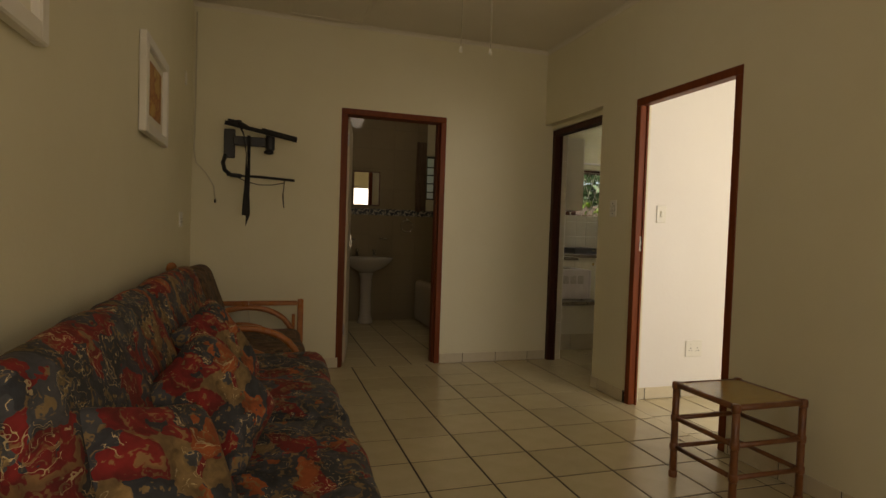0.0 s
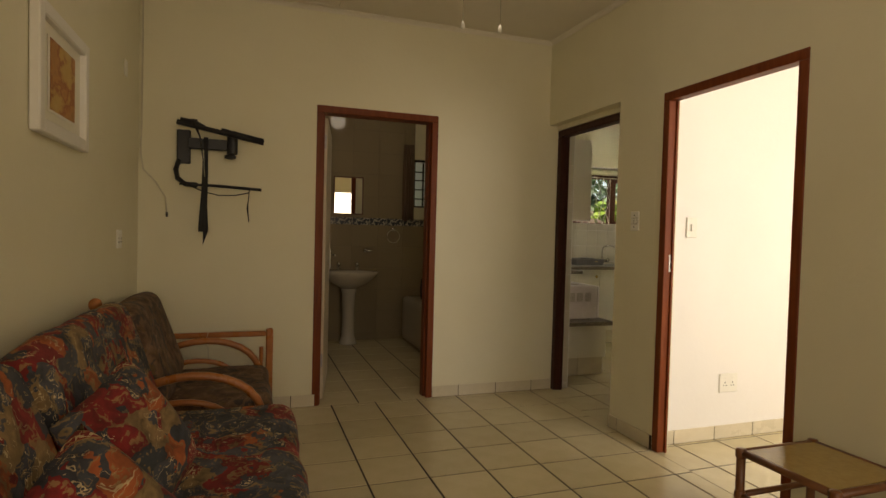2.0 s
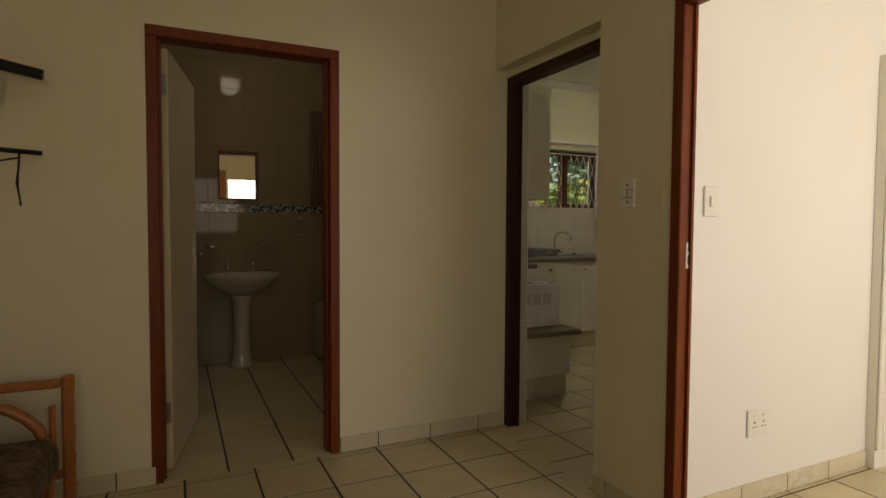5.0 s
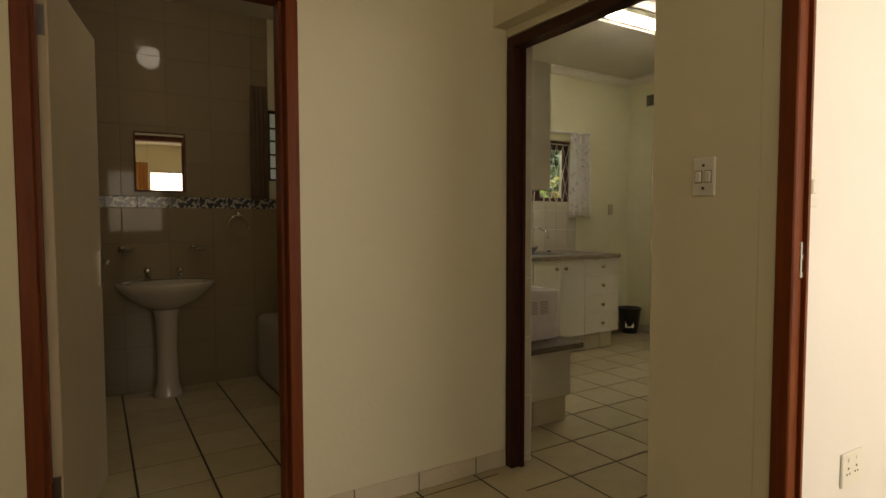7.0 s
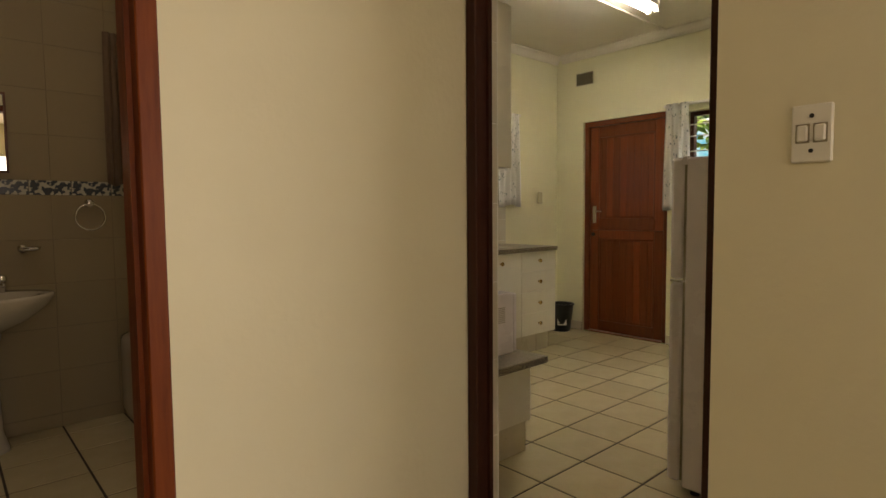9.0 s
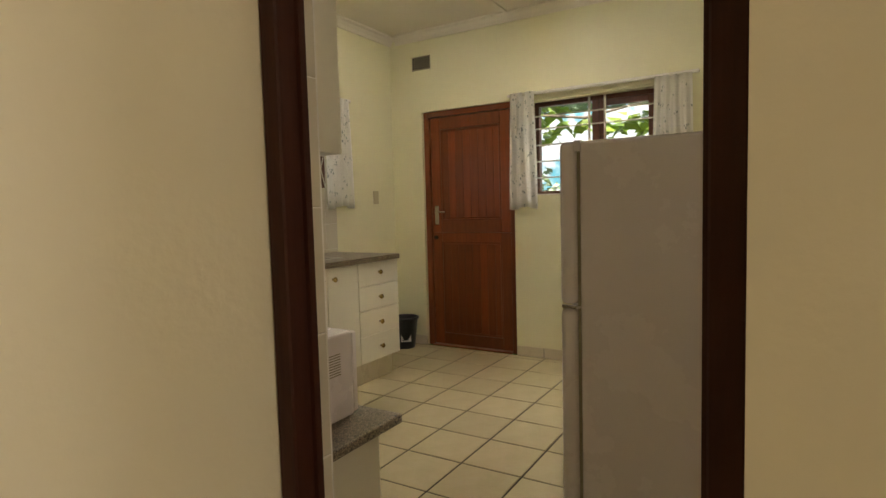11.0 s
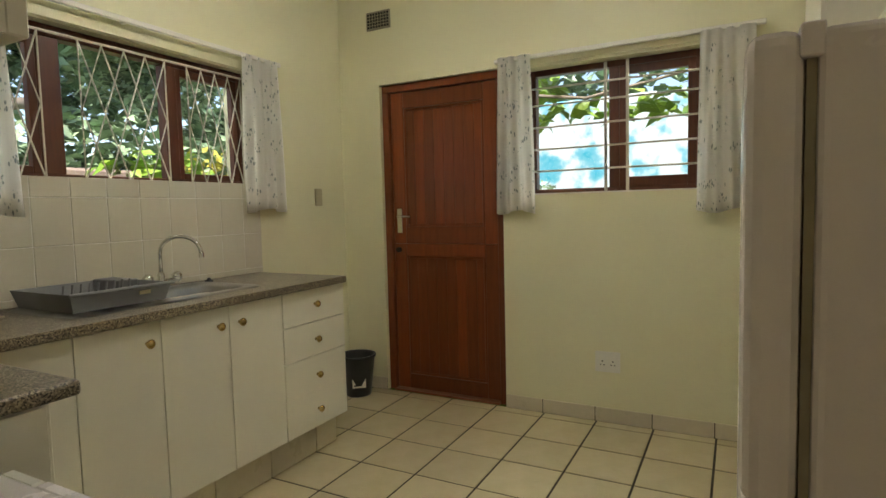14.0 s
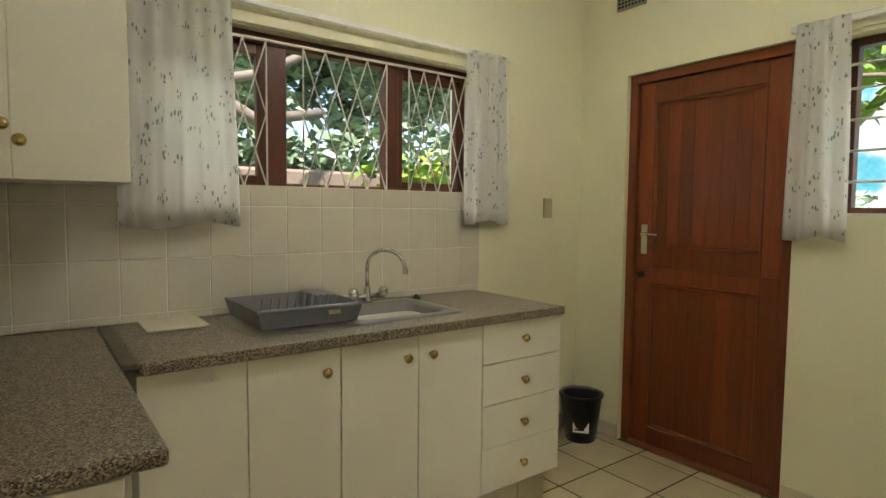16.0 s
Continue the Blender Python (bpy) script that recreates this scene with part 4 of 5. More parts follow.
def picture(y0, y1, z0, z1):
    """White box frame with a bevelled mount and a small autumn print."""
    p = thing("framed_picture", "white framed print of an orange autumn landscape", "picture", "pictures on the wall")
    x = LX
    w = 0.05
    for a in ((y0, y0 + w, z0, z1), (y1 - w, y1, z0, z1), (y0 + w, y1 - w, z0, z0 + w), (y0 + w, y1 - w, z1 - w, z1)):
        part("frame_bar", B(x + 0.002, x + 0.035, *a, bev=0.005), WHITEP, p)
    part("mount", B(x + 0.002, x + 0.012, y0 + w, y1 - w, z0 + w, z1 - w), WHITE, p, "cream card mount")
    m = 0.109
    my = 0.152
    part("lip", B(x + 0.012, x + 0.018, y0 + my - 0.012, y1 - my + 0.012, z0 + m - 0.022, z1 - m + 0.022, bev=0.003), WHITEP, p)
    part("print", B(x + 0.018, x + 0.020, y0 + my, y1 - my, z0 + m - 0.012, z1 - m + 0.012), PICT, p, "orange autumn landscape print")
    settle(p, (x, (y0 + y1) / 2, (z0 + z1) / 2))


picture(3.77, 4.36, 1.56, 2.0)
picture(2.0, 2.61, 1.575, 2.01)

# television wall bracket without its set
tv = thing("television_bracket", "black steel wall bracket with hanging straps, no screen", "bracket")
PX, PZ = 0.625, 1.79
part("wall_plate", B(0.585, 0.668, BY - 0.028, BY, 1.682, 1.902, bev=0.006), BLACK, tv)
part("arm", B(0.655, 0.93, BY - 0.085, BY - 0.045, 1.775, 1.845, bev=0.006), BLACK, tv)
part("arm_joint", lathe([(0.032, 1.75), (0.034, 1.76), (0.034, 1.89), (0.03, 1.90)], 16, (0.925, BY - 0.10, 0)), BLACK, tv, "", True)
part("clamp_knob", lathe([(0.012, 1.715), (0.036, 1.722), (0.036, 1.738), (0.012, 1.752)], 16, (0.915, BY - 0.12, 0)), BLACK, tv, "", True)
bm = bmesh.new()
tube([(0.60, BY - 0.17, 1.925), (1.12, BY - 0.17, 1.83)], 0.017, 6, bm)
tube([(0.86, BY - 0.165, 1.895), (1.12, BY - 0.165, 1.845)], 0.014, 6, bm)
part("upper_bar", bm, BLACK, tv)
part("lower_bar", tube([(0.62, BY - 0.17, 1.538), (0.85, BY - 0.17, 1.535), (1.11, BY - 0.17, 1.522)], [0.007, 0.011, 0.011], 6), BLACK, tv)
part("cable_loop", tube([(0.60, BY - 0.03, 1.70), (0.585, BY - 0.06, 1.64), (0.60, BY - 0.10, 1.58), (0.65, BY - 0.15, 1.54), (0.72, BY - 0.17, 1.535)], 0.016, 8), BLACK, tv, "thick black cable sleeve", True)
part("thin_cable", tube([(0.68, BY - 0.17, 1.53), (0.76, BY - 0.17, 1.495), (0.85, BY - 0.17, 1.475), (0.95, BY - 0.17, 1.48), (1.03, BY - 0.17, 1.50)], 0.004, 6), BLACK, tv, "", True)
bm = bmesh.new()
tube([(0.70, BY - 0.16, 1.95), (0.71, BY - 0.18, 1.90), (0.735, BY - 0.18, 1.84), (0.755, BY - 0.18, 1.7), (0.76, BY - 0.18, 1.5), (0.75, BY - 0.18, 1.3), (0.748, BY - 0.18, 1.24)], [0.02, 0.022, 0.02, 0.013, 0.013, 0.017, 0.017], 6, bm, 0.25)
tube([(0.77, BY - 0.175, 1.84), (0.775, BY - 0.175, 1.6), (0.77, BY - 0.175, 1.4), (0.775, BY - 0.175, 1.25), (0.76, BY - 0.175, 1.16)], [0.013, 0.010, 0.013, 0.016, 0.004], 6, bm, 0.25)
part("strap", bm, STRAP, tv, "twisted black webbing strap")
part("short_strap", tube([(1.035, BY - 0.17, 1.52), (1.03, BY - 0.17, 1.45), (1.025, BY - 0.17, 1.40), (1.035, BY - 0.17, 1.31)], [0.014, 0.012, 0.006, 0.014], 6, None, 0.25), STRAP, tv, "short black webbing strap")
part("spreader", tube([(0.62, BY - 0.16, 1.945), (0.70, BY - 0.165, 1.935), (0.76, BY - 0.165, 1.905)], 0.012, 8), BLACK, tv)
settle(tv, (0.63, BY - 0.05, 1.7))
tv.location.z = 1.69

# wires in the corner
wire = thing("aerial_cable", "thin painted aerial cable down the corner with a loose end", "cable")
part("run", tube([(LX + 0.02, BY - 0.015, H - 0.07), (LX + 0.02, BY - 0.015, 1.9), (LX + 0.015, BY - 0.015, 1.72), (LX + 0.03, BY - 0.012, 1.62), (LX + 0.10, BY - 0.012, 1.55), (LX + 0.16, BY - 0.012, 1.45), (LX + 0.17, BY - 0.012, 1.35)], 0.005, 6), CABLE, wire, "", True)
part("plug", lathe([(0.007, 0), (0.007, 0.03)], 8, (LX + 0.17, BY - 0.012, 1.32)), BLACK, wire, "small black plug")
settle(wire, (LX + 0.02, BY - 0.015, 1.4))


def plate(label, face, a, b, w, h, kind, group="switches and sockets", material=None):
    """A switch or socket plate on a wall. face: the wall's place and the way it looks."""
    p = thing("wall_switch" if kind == "switch" else "wall_socket" if kind == "socket" else "wall_plate", label, "switch" if kind == "switch" else "socket", group)
    material = material or PLASTICW
    part("plate", B(-w / 2, w / 2, -0.010, 0, -h / 2, h / 2, bev=0.003), material, p)
    if kind == "switch":
        for s in (-1, 1):
            part("rocker", B(s * 0.016 - 0.010, s * 0.016 + 0.010, -0.016, -0.009, -0.017, 0.017, bev=0.003), material, p)
            part("screw", lathe([(0.0045, -0.012), (0.0045, -0.009)], 10, (0, 0, s * 0.036), "y"), DARKLENS, p)
            part("rocker_gap", B(s * 0.016 - 0.013, s * 0.016 + 0.013, -0.0108, -0.0092, -0.020, 0.020), VENT, p)
    if kind == "socket":
        for s in (-1, 1):
            for dx, dz, r in ((0, 0.012, 0.0045), (-0.010, -0.008, 0.0036), (0.010, -0.008, 0.0036)):
                part("pin_hole", lathe([(r, -0.0112), (r, -0.009)], 8, (s * 0.030 + dx, 0, dz - 0.008), "y"), DARKLENS, p)
            part("rocker", B(s * 0.030 - 0.007, s * 0.030 + 0.007, -0.014, -0.009, 0.028, 0.042, bev=0.002), material, p)
    if kind == "single":
        part("rocker", B(-0.012, 0.012, -0.018, -0.009, -0.022, 0.022, bev=0.003), material, p)
    p.matrix_world = face @ pose(a, 0, b)
    return p


ON_BED, ON_PIER = pose(0, 4.39, 0), pose(RX, 0, 0, 0, 0, -90)
plate("white double rocker switch on the pier", ON_PIER, -4.568, 1.368, 0.075, 0.12, "switch")
plate("white double wall socket low on the bedroom wall", ON_BED, 3.94, 0.356, 0.145, 0.12, "socket")
plate("white light switch on the bedroom wall", ON_BED, 3.60, 1.335, 0.08, 0.125, "single")
plate("white double socket on the kitchen wall", pose(KX, 0, 0, 0, 0, -90), -5.987, 0.357, 0.14, 0.12, "socket")
plate("yellowed blank plate on the kitchen wall", pose(0, W, 0), 6.56, 1.357, 0.07, 0.115, "blank", material=PLASTICY)
plate("white socket on the lounge wall behind the sofa", pose(LX, 0, 0, 0, 0, 90), 5.11, 1.183, 0.10, 0.10, "socket")
plate("small white junction plate near the corner", pose(LX, 0, 0, 0, 0, 90), 5.25, 2.148, 0.05, 0.09, "blank")

# ceiling fan with light and pull cords
fan = thing("ceiling_fan", "white ceiling fan with a lit glass globe and pull cords", "fan")
FX, FYC = 1.88, 3.74
part("canopy", lathe([(0.02, H - 0.075), (0.065, H - 0.06), (0.07, H - 0.002)], 20, (FX, FYC, 0)), WHITEP, fan, "", True)
part("rod", lathe([(0.012, H - 0.16), (0.012, H - 0.07)], 12, (FX, FYC, 0)), WHITEP, fan)
part("motor", lathe([(0.05, H - 0.31), (0.105, H - 0.29), (0.115, H - 0.22), (0.10, H - 0.17), (0.04, H - 0.155)], 24, (FX, FYC, 0)), WHITEP, fan, "", True)
part("light_globe", lathe([(0.02, H - 0.46), (0.06, H - 0.45), (0.085, H - 0.41), (0.085, H - 0.37), (0.06, H - 0.32), (0.04, H - 0.31)], 20, (FX, FYC, 0)), FANGLOBE, fan, "lit round opal glass", True)
for k in range(4):
    bm = B(0.13, 0.60, -0.062, 0.062, -0.004, 0.004, bev=0.003)
    ob = part("blade", bm, WHITEP, fan)
    ob.matrix_world = pose(FX, FYC, H - 0.245, 10, 0, 40 + 90 * k)
    ob2 = part("blade_iron", B(0.08, 0.20, -0.02, 0.02, -0.010, -0.004), BRASS, fan)
    ob2.matrix_world = pose(FX, FYC, H - 0.245, 10, 0, 40 + 90 * k)
for x, z in ((1.80, 2.048), (1.957, 2.055)):
    part("pull_cord", tube([(x, 3.67, H - 0.30), (x, 3.67, z + 0.02)], 0.0013, 6), VENT, fan, "thin pull cord")
    part("cord_bob", lathe([(0.003, 0.03), (0.008, 0.016), (0.009, 0.004), (0.004, 0)], 10, (x, 3.67, z)), PLASTICW, fan, "white cord bob", True)
settle(fan, (FX, FYC, H))
# ---- kitchen ----


def knob(parent, x, y, z, way):
    """Small turned brass knob; way: direction it points."""
    bm = lathe([(0.008, 0.0), (0.007, 0.012), (0.016, 0.017), (0.018, 0.024), (0.012, 0.031), (0.003, 0.033)], 12)
    ob = part("knob", bm, BRASS, parent, "brass knob", True)
    ob.matrix_world = pose(x, y, z, 90 if way == "-y" else 0, 90 if way == "+x" else 0, 0)
    return ob


CF = 7.215
base1 = thing("sink_cabinet", "white melamine sink base cabinet with three doors", "cabinet", "kitchen base units")
part("carcass", B(4.312, 5.542, CF + 0.018, W - 0.002, 0.165, 0.878), WHITE, base1)
part("filler", B(4.312, 4.608, CF, CF + 0.018, 0.17, 0.875, bev=0.0015), WHITE, base1)
for a, b, kx in ((4.611, 4.918, 4.862), (4.922, 5.232, 5.177), (5.236, 5.542, 5.288)):
    d = part("door", B(a, b, CF, CF + 0.017, 0.17, 0.875, bev=0.0015), WHITE, base1)
    knob(d, kx, CF, 0.80, "-y")
base2 = thing("drawer_cabinet", "white melamine unit of four drawers", "cabinet", "kitchen base units")
part("carcass", B(5.546, 6.005, CF + 0.018, W - 0.002, 0.165, 0.878), WHITE, base2)
for a, b, kz in ((0.712, 0.875, 0.80), (0.540, 0.708, 0.622), (0.358, 0.536, 0.44), (0.17, 0.3565, 0.262)):
    d = part("drawer", B(5.547, 6.004, CF, CF + 0.017, a, b, bev=0.0015), WHITE, base2)
    knob(d, 5.77, CF, kz, "-y")
for u, c in ((base1, (4.92, 7.5, 0.165)), (base2, (5.77, 7.5, 0.165))):
    settle(u, c)
plinth = thing("plinth", "tiled plinth under the base units", "plinth")
part("core", B(4.2, 5.98, CF + 0.075, W - 0.002, 0, 0.165), GROUT, plinth)
x = 4.21
while x < 5.95:
    part("tile", B(x, min(x + 0.318, 5.978), CF + 0.066, CF + 0.0745, 0.004, 0.163, bev=0.0015), SKIRT, plinth)
    x += 0.322
part("tile", B(5.981, 5.988, CF + 0.07, W - 0.01, 0.004, 0.163, bev=0.0015), SKIRT, plinth)


def worktop(name, label, x0, x1, y0, y1, z, hole=None, t=0.035):
    """Post-formed laminate top with a rounded front edge."""
    bm = bmesh.new()
    if hole:
        hx0, hx1, hy0, hy1 = hole
        loops = []
        for a0, a1, b0, b1, q in ((x0, x1, y0, y1, z), (hx0, hx1, hy0, hy1, z), (hx0, hx1, hy0, hy1, z - t), (x0, x1, y0, y1, z - t)):
            loops.append([bm.verts.new(v) for v in ((a0, b0, q), (a1, b0, q), (a1, b1, q), (a0, b1, q))])
        for k in range(4):
            for m in range(4):
                u, v = loops[k], loops[(k + 1) % 4]
                bm.faces.new((u[m], u[(m + 1) % 4], v[(m + 1) % 4], v[m]))
        bmesh.ops.recalc_face_normals(bm, faces=bm.faces)
        return rounded(whole(name, bm, GRANITE, label, "worktop", "kitchen worktops"), 0.008, 3)
    box(bm, x0, x1, y0, y1, z - t, z)
    return rounded(whole(name, bm, GRANITE, label, "worktop", "kitchen worktops"), 0.010, 3)


SX0, SX1, SYA, SYB = 5.07, 5.51, 7.365, 7.685
wt = worktop("worktop", "speckled brown granite-look laminate worktop with a steel sink", 4.315, 6.007, 7.19, W - 0.002, 0.915, (SX0, SX1, SYA, SYB))
worktop("worktop", "speckled brown laminate worktop returning along the wall", KW + 0.012, 4.275, 6.572, W - 0.002, 0.915)
whole("joint_strip", B(4.2755, 4.3145, 7.195, W - 0.012, 0.90, 0.9165, bev=0.002), STRIP, "dull dark metal joint strip between two worktops", "joint strip")
base3 = thing("corner_cabinet", "white melamine base cabinet under the return worktop", "cabinet", "kitchen base units")
part("carcass", B(KW + 0.012, 4.20, 6.59, 7.80, 0.0, 0.878), WHITE, base3)
part("end_panel", B(KW + 0.012, 4.205, 6.575, 6.589, 0.50, 0.876, bev=0.0015), WHITE, base3)
part("door", B(4.201, 4.218, 6.59, 7.20, 0.17, 0.875, bev=0.0015), WHITE, base3)
for z in (0.79,):
    part("screw_cap", lathe([(0.006, -0.003), (0.006, 0.0)], 10, (4.0, 6.575, z), "y"), DARKLENS, base3)
settle(base3, (3.85, 7.2, 0))

# sink bowl, drainer ledge and tap
sink = thing("sink", "inset stainless steel sink with drainer", "sink")
bm = bmesh.new()
lip, d = 0.018, 0.15


def ring_loop(x0, x1, y0, y1, z, r, n=6):
    out = []
    for cx, cy, a0 in ((x1 - r, y1 - r, 0), (x0 + r, y1 - r, 90), (x0 + r, y0 + r, 180), (x1 - r, y0 + r, 270)):
        for k in range(n + 1):
            a = radians(a0 + 90 * k / n)
            out.append(bm.verts.new((cx + r * math.cos(a), cy + r * math.sin(a), z)))
    return out


loops = [ring_loop(4.66, SX1 + 0.035, SYA - 0.06, SYB + 0.08, 0.9165, 0.07), ring_loop(4.665, SX1 + 0.03, SYA - 0.055, SYB + 0.075, 0.921, 0.07),
         ring_loop(SX0 + 0.012, SX1 - 0.012, SYA + 0.012, SYB - 0.012, 0.919, 0.06), ring_loop(SX0 + 0.018, SX1 - 0.018, SYA + 0.018, SYB - 0.018, 0.905, 0.06),
         ring_loop(SX0 + 0.03, SX1 - 0.03, SYA + 0.03, SYB - 0.03, 0.775, 0.05)]
for a, b in zip(loops, loops[1:]):
    m = len(a)
    for k in range(m):
        bm.faces.new((a[k], a[(k + 1) % m], b[(k + 1) % m], b[k]))
bm.faces.new(loops[-1])
bmesh.ops.recalc_face_normals(bm, faces=bm.faces)
part("bowl", bm, STEEL, sink, "", True)
part("waste", lathe([(0.03, 0), (0.03, 0.004)], 16, ((SX0 + SX1) / 2, (SYA + SYB) / 2, 0.7755)), CHROME, sink)
part("plug", lathe([(0.02, 0), (0.022, 0.008), (0.012, 0.012), (0.006, 0.022)], 14, (5.56, SYB + 0.035, 0.9165)), BLACK, sink, "black rubber plug", True)
settle(sink, (5.2, 7.52, 0.915))
tap = thing("kitchen_tap", "chrome mixer tap with a tall swan neck", "tap")
tx, ty = 5.305, 7.735
part("body", lathe([(0.024, 0.921), (0.022, 0.935), (0.016, 0.95), (0.016, 0.985), (0.012, 0.995)], 16, (tx, ty, 0)), CHROME, tap, "", True)
part("bridge", tube([(tx - 0.075, ty, 0.95), (tx + 0.075, ty, 0.95)], 0.012, 10), CHROME, tap, "", True)
for s in (-1, 1):
    part("handle", lathe([(0.010, 0.94), (0.022, 0.955), (0.024, 0.975), (0.012, 0.99)], 10, (tx + s * 0.075, ty - 0.012, 0)), CHROME, tap, "chrome tap head", True)
pts = [(tx, ty, 0.98)]
for k in range(11):
    a = math.pi * (1 - k / 10 * 0.93)
    pts.append((tx + 0.045 + 0.045 * math.cos(a) * 1.0, ty - 0.085 + 0.085 * -math.cos(a), 1.085 + 0.075 * math.sin(a)))
pts.append((pts[-1][0] + 0.002, pts[-1][1] - 0.004, 1.075))
part("spout", tube(pts, 0.0095, 10), CHROME, tap, "", True)
part("nozzle", lathe([(0.012, 0), (0.012, 0.022)], 12, (pts[-1][0], pts[-1][1], 1.06)), CHROME, tap)
settle(tap, (tx, ty, 0.921))

# dish rack
rack = thing("dish_rack", "grey plastic dish drainer standing on the sink ledge", "dish rack")
RX0, RX1, RY0, RY1 = 4.71, 5.07, 7.385, 7.74
bm = bmesh.new()


def basin_wall(x0, x1, y0, y1, z0, z1, t, flare):
    lo = [(x0, y0), (x1, y0), (x1, y1), (x0, y1)]
    hi = [(x0 - flare, y0 - flare), (x1 + flare, y0 - flare), (x1 + flare, y1 + flare), (x0 - flare, y1 + flare)]
    lo2 = [(x0 + t, y0 + t), (x1 - t, y0 + t), (x1 - t, y1 - t), (x0 + t, y1 - t)]
    hi2 = [(x0 - flare + t, y0 - flare + t), (x1 + flare - t, y0 - flare + t), (x1 + flare - t, y1 + flare - t), (x0 - flare + t, y1 + flare - t)]
    L = [bm.verts.new((*p, z0)) for p in lo]
    U = [bm.verts.new((*p, z1)) for p in hi]
    U2 = [bm.verts.new((*p, z1)) for p in hi2]
    L2 = [bm.verts.new((*p, z0 + t)) for p in lo2]
    for a, b in ((L, U), (U, U2), (U2, L2)):
        for k in range(4):
            bm.faces.new((a[k], a[(k + 1) % 4], b[(k + 1) % 4], b[k]))
    bm.faces.new(L2)
    bm.faces.new(L)


basin_wall(RX0, RX1, RY0, RY1, 0.9225, 0.992, 0.004, 0.018)
bmesh.ops.recalc_face_normals(bm, faces=bm.faces)
rounded(part("basin", bm, GREY, rack), 0.003, 2)
for k in range(9):
    xx = RX0 + 0.05 + k * 0.032
    part("prong", tube([(xx, RY0 + 0.16, 0.93), (xx + 0.012, RY0 + 0.16, 1.006)], 0.0045, 6), GREY, rack)
part("prong_rail", B(RX0 + 0.02, RX1 - 0.03, RY0 + 0.15, RY0 + 0.17, 0.9265, 0.945, bev=0.002), GREY, rack)
part("rim", B(RX0 - 0.026, RX1 + 0.026, RY0 - 0.030, RY0 - 0.018, 0.984, 0.996, bev=0.003), GREY, rack)
part("cutlery_cup", B(RX1 - 0.075, RX1 + 0.014, RY0 + 0.19, RY1 + 0.01, 0.93, 0.998, bev=0.004), GREY, rack, "grey plastic cutlery cup")
part("label", B(RX0 + 0.24, RX0 + 0.285, RY0 - 0.0155, RY0 - 0.012, 0.958, 0.972), PLASTICY, rack, "small pale maker's label")
settle(rack, (4.88, 7.5, 0.921))
whole("cutting_board", B(4.40, 4.60, 7.595, 7.815, 0.9165, 0.924, bev=0.002), BOARD, "thin cream cutting board lying on the worktop", "cutting board")

# low shelf with the microwave
low = thing("low_counter", "low white counter with a speckled laminate top", "counter")
part("top", B(KW + 0.012, 4.185, 5.90, 6.56, 0.465, 0.50, bev=0.006, seg=2), GRANITE, low, "speckled laminate top")
part("body", B(KW + 0.012, 4.15, 5.985, 6.56, 0.165, 0.464), WHITE, low)
part("base", B(KW + 0.012, 4.13, 6.02, 6.56, 0, 0.164), GROUT, low)
part("plinth_tile", B(KW + 0.014, 3.87, 6.005, 6.019, 0.003, 0.163, bev=0.0015), SKIRT, low, "cream plinth tile")
part("plinth_tile", B(3.874, 4.135, 6.005, 6.019, 0.003, 0.163, bev=0.0015), SKIRT, low, "cream plinth tile")
settle(low, (3.85, 6.2, 0))
mw = thing("microwave_oven", "white microwave oven on the low counter", "microwave")
MX0, MX1, MY0, MY1, MZ0, MZ1 = 3.60, 4.075, 6.03, 6.49, 0.512, 0.815
part("case", B(MX0, MX1, MY0, MY1, MZ0, MZ1, bev=0.008, seg=2), ENAMEL, mw)
part("door", B(MX1 + 0.001, MX1 + 0.03, MY0 + 0.004, MY1 - 0.11, MZ0 + 0.006, MZ1 - 0.006, bev=0.006), ENAMEL, mw)
part("door_window", B(MX1 + 0.0305, MX1 + 0.032, MY0 + 0.05, MY1 - 0.16, MZ0 + 0.06, MZ1 - 0.06), BLACK, mw, "dark door window")
part("control_panel", B(MX1 + 0.001, MX1 + 0.026, MY1 - 0.106, MY1 - 0.004, MZ0 + 0.006, MZ1 - 0.006, bev=0.004), PLASTICW, mw)
for g in range(4):
    for k in range(9):
        part("vent_slot", B(MX0 + 0.09 + g * 0.085, MX0 + 0.155 + g * 0.085, MY0 - 0.0012, MY0 + 0.001, MZ0 + 0.16 + k * 0.009, MZ0 + 0.1635 + k * 0.009), VENT, mw)
for g in range(4):
    for k in range(10):
        part("top_slot", B(MX0 + 0.06 + g * 0.075, MX0 + 0.11 + g * 0.075, MY0 + 0.08 + k * 0.022, MY0 + 0.088 + k * 0.022, MZ1 - 0.001, MZ1 + 0.0012), VENT, mw)
for x in (MX0 + 0.05, MX1 - 0.05):
    for y in (MY0 + 0.05, MY1 - 0.05):
        part("foot", lathe([(0.014, 0.5005), (0.014, 0.513)], 10, (x, y, 0)), BLACK, mw)
settle(mw, (3.83, 6.27, 0.50))

# wall cabinets
up1 = thing("wall_cabinet", "white melamine wall cabinet", "cabinet", "kitchen wall units")
part("carcass", B(KW + 0.012, 3.838, 5.85, 7.47, 1.405, 2.10), WHITE, up1)
for a, b in ((5.852, 6.40), (6.404, 6.93), (6.934, 7.468)):
    d = part("door", B(3.839, 3.856, a, b, 1.405, 2.10, bev=0.0015), WHITE, up1)
knob(d, 3.856, 7.42, 1.52, "+x")
up2 = thing("wall_cabinet", "white melamine wall cabinet beside the window", "cabinet", "kitchen wall units")
part("carcass", B(3.86, 4.35, 7.518, W - 0.002, 1.41, 2.10), WHITE, up2)
d = part("door", B(3.862, 4.058, 7.50, 7.517, 1.41, 2.10, bev=0.0015), WHITE, up2)
